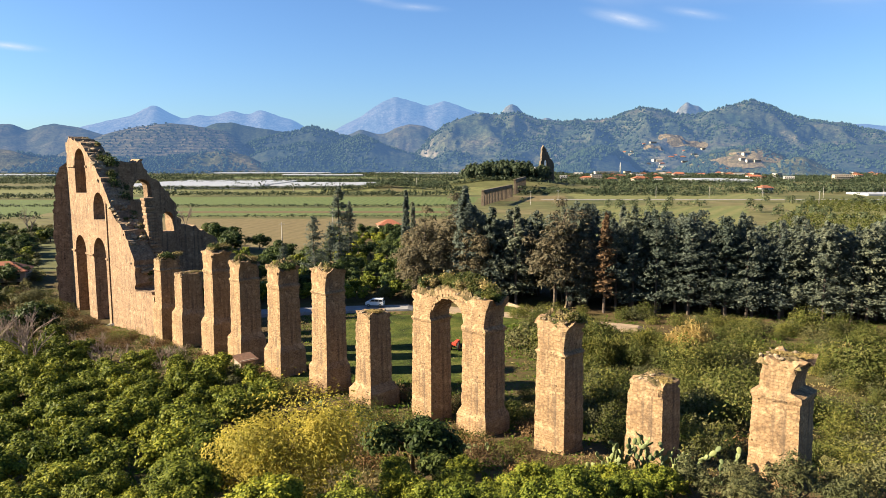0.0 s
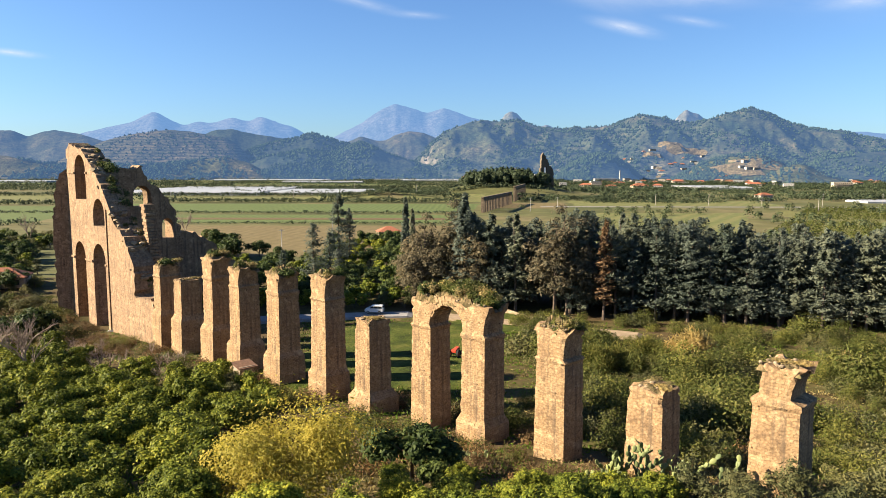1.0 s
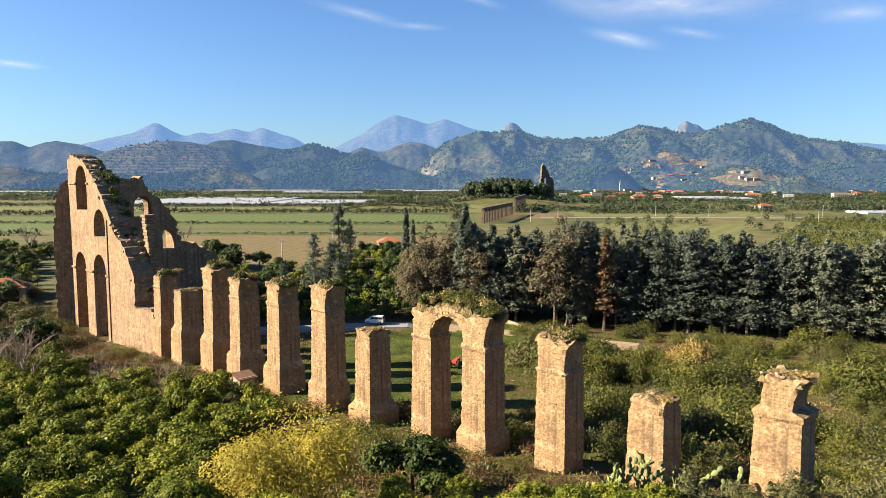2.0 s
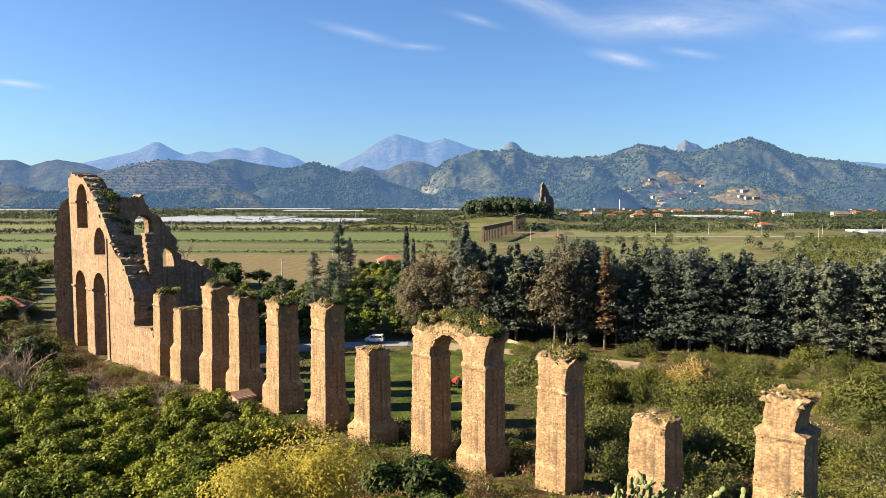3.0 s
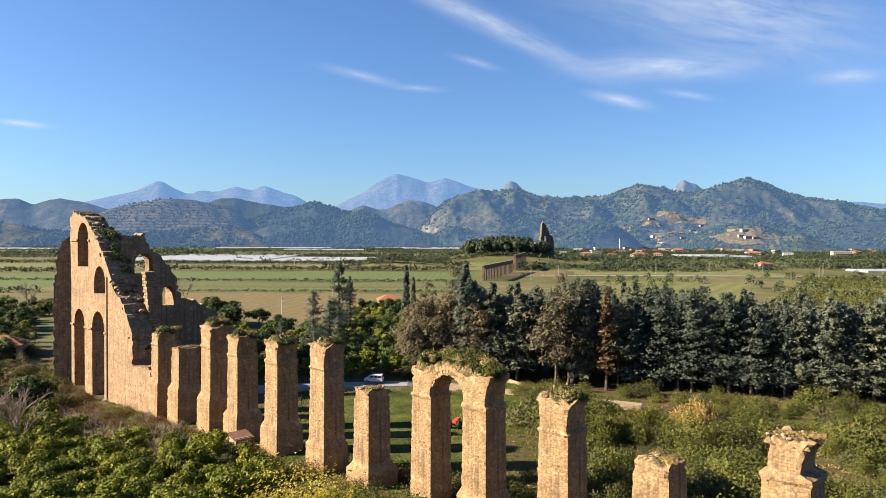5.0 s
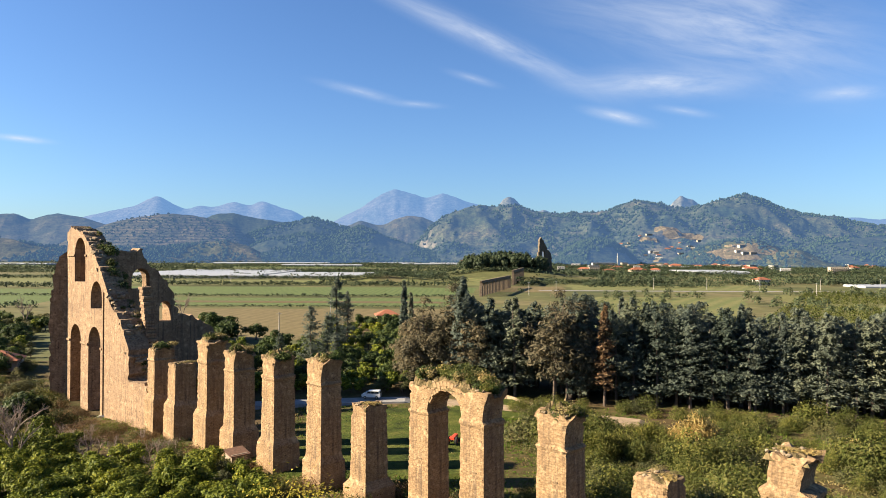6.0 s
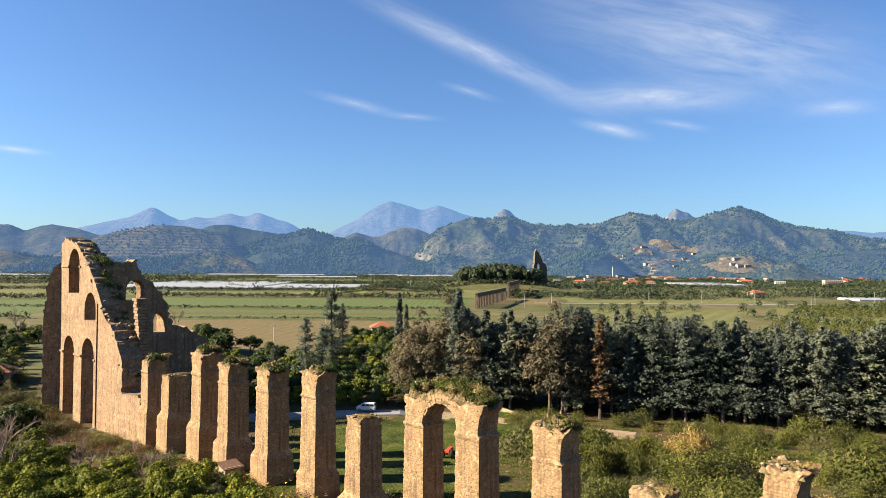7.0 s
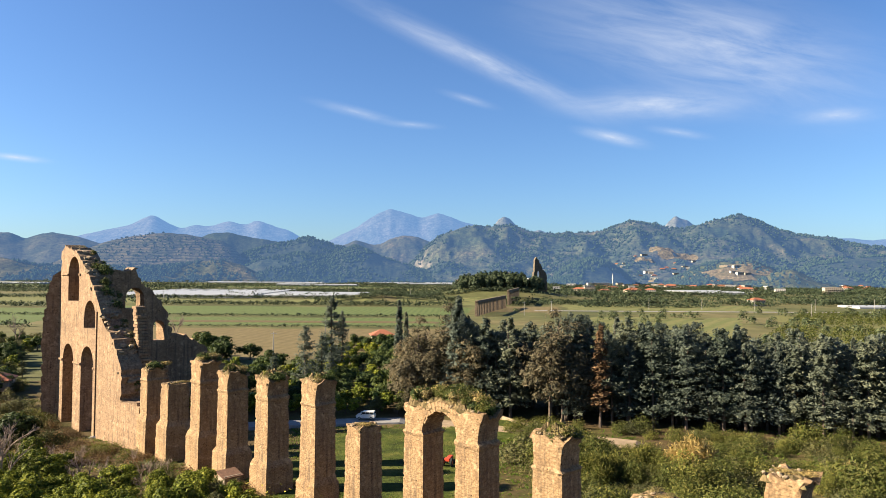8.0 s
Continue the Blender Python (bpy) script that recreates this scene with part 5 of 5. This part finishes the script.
def greenhouse(x, y, w, d, h, bays, label, turn=0.0):
    """A row of film tunnels on a low frame."""
    ob = thing("greenhouse", (x, y, -1.0), label, "greenhouse", "greenhouses", turn=turn)
    bw = d / bays
    for b in range(bays):
        v, f = [], []
        y0 = -d / 2 + b * bw
        n = 8
        for xx in (-w / 2, w / 2):
            v += [(xx, y0, 0), *[(xx, y0 + bw / 2 - bw / 2 * math.cos(math.pi * k / n), h * 0.6 + h * 0.4 * math.sin(math.pi * k / n)) for k in range(n + 1)], (xx, y0 + bw, 0)]
        m = n + 3
        for k in range(m - 1):
            f.append((k, k + 1, m + k + 1, m + k))
        f += [tuple(range(m)), tuple(range(2 * m - 1, m - 1, -1))]
        part("tunnel", mesh_of("tunnel", v, f), FILM, ob)
    return ob


for a in ((-330, 1040, 190, 280, 5, 14, "long white film greenhouse on the plain"), (-165, 1010, 130, 150, 4, 9, "white film greenhouse beside fields"),
          (-500, 2080, 330, 70, 5, 5, "far white greenhouse at the foot of the hills"), (-150, 2160, 150, 50, 5, 4, "low white film greenhouse before the hills"), (-1130, 1750, 330, 70, 5, 4, "far white greenhouse strip"),
          (-30, 2060, 170, 50, 5, 3, "low white film greenhouse before the hills"), (-300, 1780, 200, 50, 5, 4, "white film greenhouse beyond hedges"), (525, 1720, 165, 210, 4.5, 12, "white greenhouse in the village"), (489, 1270, 105, 150, 4.5, 11, "white ribbed film greenhouse near houses"), (760, 1700, 85, 60, 5, 4, "white greenhouse behind trees"), (470, 730, 80, 40, 2.4, 4, "white greenhouse in meadows"), (20, 2200, 110, 40, 5, 3, "low white film greenhouse before the hills"), (540, 2300, 60, 30, 7, 3, "white hall in the village")):
    greenhouse(*a)


def house(x, y, w, d, storeys, roof_mat, wall_mat, label, turn=0.0, hip=True, group="houses of the village", z=-1.0):
    """A plastered house with windows in their reveals, a door and a tiled hip roof or a flat one."""
    h = storeys * 3.0
    ob = thing("house", (x, y, z), label, "house", group, turn=turn)
    part("wall", box_mesh("wall", (0, 0, h / 2), (w, d, h), 0.05), wall_mat, ob)
    if hip:
        e = 0.6
        rh = min(w, d) * 0.27
        r = max(0.2, (w - d) / 2) if w > d else 0.2
        v = [(-w / 2 - e, -d / 2 - e, h), (w / 2 + e, -d / 2 - e, h), (w / 2 + e, d / 2 + e, h), (-w / 2 - e, d / 2 + e, h), (-r, 0, h + rh), (r, 0, h + rh)]
        v += [(a, b, c - 0.18) for a, b, c in v[:4]]
        f = [(0, 1, 5, 4), (1, 2, 5), (2, 3, 4, 5), (3, 0, 4), (6, 7, 1, 0), (7, 8, 2, 1), (8, 9, 3, 2), (9, 6, 0, 3), (9, 8, 7, 6)]
        part("roof", mesh_of("roof", v, f), roof_mat, ob)
    else:
        part("roof", box_mesh("roof", (0, 0, h + 0.15), (w + 0.5, d + 0.5, 0.3)), roof_mat, ob)
        for a in (-1, 1):
            part("parapet", box_mesh("parapet", (0, a * d / 2, h + 0.6), (w, 0.2, 0.6)), wall_mat, ob)
    n = max(2, int(w / 3.2))
    for st in range(storeys):
        for q in range(n):
            xx = -w / 2 + (q + 0.5) * w / n
            door_here = st == 0 and q == n // 2
            sz = (1.0, 0.12, 2.1) if door_here else (1.3, 0.12, 1.4)
            zz = 1.05 if door_here else st * 3 + 1.6
            wn = part("door" if door_here else "window", box_mesh("frame", (xx, -d / 2, zz), sz), WOOD if door_here else GLASS, ob)
            if not door_here:
                part("sill", box_mesh("sill", (xx, -d / 2 - 0.1, zz - 0.76), (1.5, 0.25, 0.08)), CONCRETE, wn)
        if storeys > 2:
            part("balcony", box_mesh("balcony", (0, -d / 2 - 0.7, st * 3 + 0.1), (w * 0.9, 1.4, 0.2)), CONCRETE, ob)
    return ob


house(-26.5, 345, 11, 9, 1, TERRA, CREAM, "farmhouse with an orange tiled hip roof among trees", 12, group="farmhouses")
house(347, 1241, 27, 16, 2, TERRA, CREAM, "house with a red tiled roof in the village", 10)
house(520, 1560, 24, 16, 3, TERRA, CREAM, "orange plastered house in the village", -5)
house(735, 1800, 44, 16, 3, CONCRETE, CREAM, "long cream apartment house", 0, False)
house(354, 775, 16, 10, 2, TERRA, WHITE, "white farmhouse with a tiled roof on the plain", 15)
house(700, 1235, 30, 16, 4, CONCRETE, CREAM, "four-storey cream apartment block with balconies", -12, False)
house(452, 1960, 62, 24, 3, CONCRETE, WHITE, "low white hall in the village", 0, False)
for q in range(64):
    y = rng.uniform(1250, 2150)
    x = y * (rng.uniform(0.17, 0.46) if q % 4 else rng.uniform(0.46, 0.62))
    house(x, y, rng.uniform(12, 24), rng.uniform(9, 13), 1 + q % 3, (TERRA, TERRA, CONCRETE)[q % 3], (WHITE, CREAM)[q % 2], ("white", "cream")[q % 2] + " village house with a " + ("flat roof" if q % 3 == 2 else "tiled roof"), rng.uniform(-30, 30), q % 3 != 2)


# pale earth with the hills' haze glow added
PALE_SLOPE = far_mat("pale_slope", [(0.35, (0.10, 0.085, 0.05)), (0.65, (0.19, 0.15, 0.10))], AIR_HAZE, 0.04, 0.02)


def on_slope(grid, k, d):
    """A point of a hillside on bearing k at distance d."""
    j = int(np.argmin(np.abs(grid[:, 0, 1] - d)))
    i = int(np.argmin(np.abs(grid[j, :, 0] / grid[j, 0, 1] - k)))
    return tuple(float(q) for q in grid[j, i])


for q in range(40):
    if q < 26:
        grid, k, d = HILL_C, rng.uniform(0.255, 0.37), rng.uniform(2300, 2620)
    elif q < 34:
        grid, k, d = HILL_H, rng.uniform(0.38, 0.47), rng.uniform(2000, 2200)
    else:
        grid, k, d = HILL_C, rng.uniform(0.0, 0.16), rng.uniform(2270, 2400)
    x, y, z = on_slope(grid, k, d)
    st = 1 + q % 3
    house(x, y, rng.uniform(14, 26), rng.uniform(9, 13), st, (TERRA, CONCRETE, CONCRETE)[q % 3], (WHITE, CREAM, WHITE)[q % 3], ("white", "cream", "white")[q % 3] + " hillside house with a " + ("tiled roof" if q % 3 == 0 else "flat roof"), rng.uniform(-25, 25), q % 3 == 0, "houses on the slopes", z - 2.2)
for q in range(7):
    k = rng.uniform(0.385, 0.465) if q < 4 else rng.uniform(0.26, 0.36)
    grid = HILL_H if q < 4 else HILL_C
    x, y, z = on_slope(grid, k, rng.uniform(2050, 2160) if q < 4 else rng.uniform(2400, 2700))
    w, d = rng.uniform(35, 80), rng.uniform(25, 45)
    me = bpy.data.meshes.new("clearing")
    bm = bmesh.new()
    bmesh.ops.create_grid(bm, x_segments=6, y_segments=4, size=1)
    for v in bm.verts:
        px, py = x + v.co.x * w * rng.uniform(0.8, 1.15), y + v.co.y * d
        v.co = Vector((px, py, on_slope(grid, px / py, py)[2] + 2.0))
    bm.to_mesh(me)
    bm.free()
    me.materials.append(PALE_SLOPE)
    tagged(new("clearing", me), "bare pale earth cut into the hillside", "ground", "", "structure")

# minaret
mn = thing("minaret", (500, 1990, -1), "slim white minaret with a pointed cap", "tower")
bm = bmesh.new()
tube(bm, [(0, 0, 0), (0, 0, 6), (0, 0, 22), (0, 0, 30)], [2.0, 1.5, 1.4, 1.2], 10)
part("shaft", bm, WHITE, mn)
bm = bmesh.new()
tube(bm, [(0, 0, 21), (0, 0, 22), (0, 0, 23)], [1.6, 2.4, 2.4], 10)
part("balcony", bm, WHITE, mn)
bm = bmesh.new()
tube(bm, [(0, 0, 29.5), (0, 0, 30.2), (0, 0, 37)], [1.6, 1.4, 0.05], 10)
part("cap", bm, CONCRETE, mn)

# ---- the far stretch of the aqueduct and its second tower ----
def far_arcade(x0, y0, x1, y1, z, h, step, label):
    """A run of slim piers with round arches and the channel wall over them."""
    ln = math.hypot(x1 - x0, y1 - y0)
    ob = thing("far_aqueduct", (x0, y0, z), label, "aqueduct", "far runs of the aqueduct", turn=math.degrees(math.atan2(y1 - y0, x1 - x0)))
    n = int(ln / step)
    for q in range(n + 1):
        part("pier", box_mesh("pier", (q * step, 0, h * 0.36 - 0.5), (2.2, 2.4, h * 0.72 + 1), 0.2), STONE_FAR, ob)
    r = (step - 2.2) / 2
    for q in range(n):
        c = (q + 0.5) * step
        lo = h * 0.72
        arc = [(c - r * math.cos(math.pi * k / 8), lo + r * math.sin(math.pi * k / 8)) for k in range(9)]
        out = [(c - step / 2, lo)] + arc + [(c + step / 2, lo), (c + step / 2, h), (c - step / 2, h)]
        sp = part("arch", wall_mesh("arch", out, [], 2.4), STONE_FAR, ob)
        sp.location = (0, 1.2, 0)
    part("channel", box_mesh("channel", (n * step / 2, 0, h + 0.55), (n * step + 2.2, 2.2, 1.1), 0.2), STONE_FAR, ob)


far_arcade(31, 545, 68, 690, -1, 11, 7.2, "distant row of dark stone aqueduct piers and arches")
far_arcade(73, 715, 99, 850, 1, 13.5, 7.2, "farther run of brown stone aqueduct arches")
ft = thing("far_tower_ruin", (138, 960, 6), "distant ruined stone tower above pines", "ruin", turn=10)
part("wall", wall_mesh("wall", ragged([(-9, 0), (12, 0), (11, 26), (5, 32), (2, 40), (-3, 49), (-6, 47), (-6, 30), (-9, 20)], 2, 0.8, 3), [arch_hole(0, 20, 28, 2.2, 8, 2)], 6), STONE_FAR, ft)

# ---- van ----


def van_thing():
    ob = thing("van", (-15.5, 157.0, -0.38), "small white van parked on the lane", "car", turn=172)
    prof = [(-2.1, 0.35), (2.05, 0.35), (2.12, 0.8), (1.95, 1.02), (1.15, 1.18), (0.55, 1.78), (-1.95, 1.84), (-2.12, 1.1)]
    v = [(a, s * (0.84 if c < 1.15 else 0.74), c) for s in (-1, 1) for a, c in prof]
    n = len(prof)
    f = [tuple(range(n)), tuple(range(2 * n - 1, n - 1, -1))] + [(i, i + n, (i + 1) % n + n, (i + 1) % n) for i in range(n)]
    bm = bmesh.new()
    vs = [bm.verts.new(c) for c in v]
    for q in f:
        bm.faces.new([vs[i] for i in q])
    bmesh.ops.recalc_face_normals(bm, faces=bm.faces)
    bmesh.ops.bevel(bm, geom=list(bm.edges), offset=0.06, segments=2, affect="EDGES")
    body = part("body", bm, PAINT, ob)
    for s in (-1, 1):
        for a0, a1 in ((0.0, 0.75), (-0.95, -0.1), (-1.8, -1.05)):
            w = part("window", box_mesh("window", ((a0 + a1) / 2, s * 0.80, 1.42), (a1 - a0, 0.06, 0.42), 0.02), GLASS, body)
        for a in (-1.35, 1.3):
            bm = bmesh.new()
            bmesh.ops.create_cone(bm, cap_ends=True, segments=18, radius1=0.32, radius2=0.32, depth=0.22, matrix=Matrix.Translation((a, s * 0.78, 0.32)) @ Matrix.Rotation(math.pi / 2, 4, "X"))
            wh = part("wheel", bm, RUBBER, ob)
            bm = bmesh.new()
            bmesh.ops.create_cone(bm, cap_ends=True, segments=14, radius1=0.19, radius2=0.17, depth=0.05, matrix=Matrix.Translation((a, s * 0.9, 0.32)) @ Matrix.Rotation(math.pi / 2, 4, "X"))
            part("rim", bm, STEEL, wh)
        part("headlight", box_mesh("headlight", (2.04, s * 0.6, 0.86), (0.12, 0.3, 0.2), 0.03), GLASS, ob)
        part("mirror", box_mesh("mirror", (0.75, s * 0.95, 1.15), (0.12, 0.2, 0.16), 0.03), RUBBER, ob)
    part("windscreen", box_mesh("windscreen", (0.88, 0, 1.47), (0.66, 1.3, 0.05), 0.01), GLASS, body).rotation_euler = (0, 0, 0)
    part("bumper", box_mesh("bumper", (2.08, 0, 0.5), (0.14, 1.6, 0.25), 0.04), RUBBER, ob)
    part("rear_window", box_mesh("rear_window", (-2.06, 0, 1.45), (0.06, 1.25, 0.42), 0.02), GLASS, body)


van_thing()

# power poles on the plain
pole = thing("power_pole", (0, 0, -500), "thin grey power pole on the plain", "pole", "power poles")
bm = bmesh.new()
tube(bm, [(0, 0, -0.5), (0, 0, 6), (0, 0, 11)], [0.22, 0.18, 0.13], 8)
part("mast", bm, CONCRETE, pole)
part("crossarm", box_mesh("crossarm", (0, 0, 10.4), (2.2, 0.14, 0.14)), STEEL, pole)
for x, y in ((-310, 800), (-240, 800), (-170, 800), (-100, 800), (-30, 800), (70, 560), (95, 580), (200, 660), (250, 660), (300, 660), (360, 665), (420, 670), (300, 560), (-60, 260), (-52, 330)):
    plant(pole, x, y, 1.0, 5)

# ---- undergrowth ----


def tufts(name, spots, mat, label, lo, hi, per=7):
    """Countless blades of grass and weeds in one sheet."""
    c = np.array([on(x, y, 0.15) for x, y in spots])
    p = np.repeat(c, per, 0) + rng.normal(size=(len(c) * per, 3)) * [0.35, 0.35, 0.12]
    n = unit(len(p)) * [1, 1, 0.35]
    me = leaf_cards(name, p, n, rng.uniform(lo, hi, len(p)), 0.22)
    me.materials.append(mat)
    tagged(new(name, me), label, "grass", "", "stuff")


green, dry, lawn_sp = [], [], []
for _ in range(6500):
    y = rng.uniform(42, 150)
    x = rng.uniform(-0.68, 0.7) * y
    v = noise.noise((x * 0.06, y * 0.06, 9)) + rng.uniform(-0.3, 0.3)
    (green if v > -0.05 else dry).append((x, y))
for _ in range(3500):
    x, y = rng.uniform(-30, 18), rng.uniform(92, 152)
    lawn_sp.append((x, y))
tufts("grass", green, GRASS, "green grass and weeds on the slope", 0.15, 0.4)
tufts("dry_grass", dry, STRAW, "dry straw-coloured grass on the slope", 0.15, 0.38)
tufts("lawn_grass", lawn_sp, GRASS, "short green grass between the piers", 0.1, 0.24)

# reeds
REED = []
for q, (mt, lab) in enumerate(((STRAW, "pale dry reed clump with feathery tops"), (SCRUB, "tall green reed clump on the bank"))):
    p, n = sprig_points(4.6, 2.6, 150, 16, 1.2)
    ob = thing("reed_clump", (0, 0, -500), lab, "reeds", "reed clumps", data=leaf_cards("reed_clump", p, unit(len(p)) * [1, 1, 0.2], rng.uniform(0.2, 0.55, len(p)), 0.14), mat=mt)
    REED.append(ob)
for q, x, y, s in ((0, 42.5, 117, 1.15), (0, 44.8, 118, 1.0), (0, 40.8, 119, 0.85), (1, 25, 109, 1.05), (1, 22.5, 111, 0.95), (1, 28, 112, 0.9), (1, 30.5, 108, 0.8), (1, 35, 119, 0.9), (1, 52, 120, 0.8), (0, 66, 112, 0.6), (0, 75, 110, 0.6)):
    plant(REED[q], x, y, s, None, 0.1)

# prickly pears
PAD = bmesh.new()
bmesh.ops.create_uvsphere(PAD, u_segments=8, v_segments=6, radius=0.28)
for q in PAD.verts:
    q.co = Vector((q.co.x * (0.62 + 0.5 * (q.co.z + 0.28)), q.co.y * 0.2, q.co.z * 1.15 + 0.3))
PAD = bm_mesh("pad", PAD)
PAD.materials.append(CACTUS)
PAD.shade_smooth()


def prickly_pear(x, y, size, seed, pads):
    rnd = random.Random(seed)
    ob = thing("prickly_pear", on(x, y, 0.3), "prickly pear cactus with flat pale green pads", "cactus", "prickly pears")
    tips = []
    for q in range(pads):
        if q < 24 or not tips:
            m = pose(rnd.uniform(-1.3, 1.3) * size, rnd.uniform(-0.7, 0.7) * size, 0.35, rnd.uniform(-14, 14), rnd.uniform(-22, 22), rnd.uniform(0, 360))
        else:
            m = rnd.choice(tips[-22:]) @ pose(rnd.uniform(-0.12, 0.12), 0, rnd.uniform(0.46, 0.58), rnd.uniform(-18, 18), rnd.uniform(-32, 32), rnd.uniform(-60, 60))
        tips.append(m)
        pd = part("pad", PAD, None, ob)
        pd.matrix_basis = m @ Matrix.Scale(rnd.uniform(0.75, 1.05), 4)


for q, (x, y, s, n) in enumerate(((13.6, 55.6, 1.1, 62), (15.6, 55.2, 1.2, 70), (17.8, 54.6, 1.2, 70), (19.6, 53.6, 1.1, 60), (22.0, 51.0, 0.9, 44), (-33.5, 102.5, 0.95, 24), (-47.5, 117, 1.1, 26), (-50, 120, 1.1, 22), (3.2, 65.5, 0.9, 20), (13.0, 70, 1.1, 30), (-16, 84, 0.9, 16))):
    prickly_pear(x, y, s, q + 3, n)

# retaining wall below the wood, dressed blocks, shed, tractor
bm = bmesh.new()
box(bm, (0, 0, 0.2), (17, 0.4, 1.1), None, 0.05)
thing("retaining_wall", (17, 155.5, -0.7), "low pale stone wall along the gravel lane", "wall", turn=-62, data=bm, mat=RUBBLE)
for q, (x, y, s) in enumerate(((-60.5, 113, 1.0), (-58, 108.5, 1.3), (-63.5, 117, 0.9), (-55.5, 106, 1.1), (-68, 126, 1.4), (-52.5, 104, 1.0))):
    thing("stone_block", on(x, y, 0.35), "pale fallen stone block on bare earth", "stone", "fallen blocks", turn=q * 37, data=box_mesh("stone_block", (0, 0, 0.1), (1.7 * s, 0.9 * s, 0.7 * s), 0.12), mat=RUBBLE)
shed = thing("shed", on(-30.6, 105.5), "small dark shed with a rusted sheet roof", "shed", turn=45)
part("wall", box_mesh("wall", (0, 0, 1.1), (2.6, 2.0, 2.2), 0.03), WOOD, shed)
roof = part("roof", box_mesh("roof", (0, 0, 0), (3.3, 2.7, 0.08), 0.02), RUSTY, shed, "rust-red corrugated sheet")
roof.location, roof.rotation_euler = (0, 0, 2.35), (radians(14), 0, 0)
trac = thing("tractor", on(2.2, 118.5, 0.45), "small red tractor parked on the grass", "tractor", turn=70)
part("bonnet", box_mesh("bonnet", (0.8, 0, 1.05), (1.5, 0.7, 0.7), 0.1), RED, trac)
part("seat_box", box_mesh("seat_box", (-0.5, 0, 1.1), (0.9, 0.9, 0.5), 0.08), RED, trac)
for sx, sr in ((-0.6, 0.7), (1.2, 0.42)):
    for sy in (-0.75, 0.75):
        bm = bmesh.new()
        bmesh.ops.create_cone(bm, cap_ends=True, segments=18, radius1=sr, radius2=sr, depth=0.3, matrix=Matrix.Translation((sx, sy, sr)) @ Matrix.Rotation(math.pi / 2, 4, "X"))
        wh = part("wheel", bm, RUBBER, trac)
        bm = bmesh.new()
        bmesh.ops.create_cone(bm, cap_ends=True, segments=12, radius1=sr * 0.5, radius2=sr * 0.45, depth=0.34, matrix=Matrix.Translation((sx, sy, sr)) @ Matrix.Rotation(math.pi / 2, 4, "X"))
        part("rim", bm, RED, wh)
house(-124, 196, 12, 9, 1, TERRA, CREAM, "small cottage with a tiled roof among trees", 20, group="farmhouses")
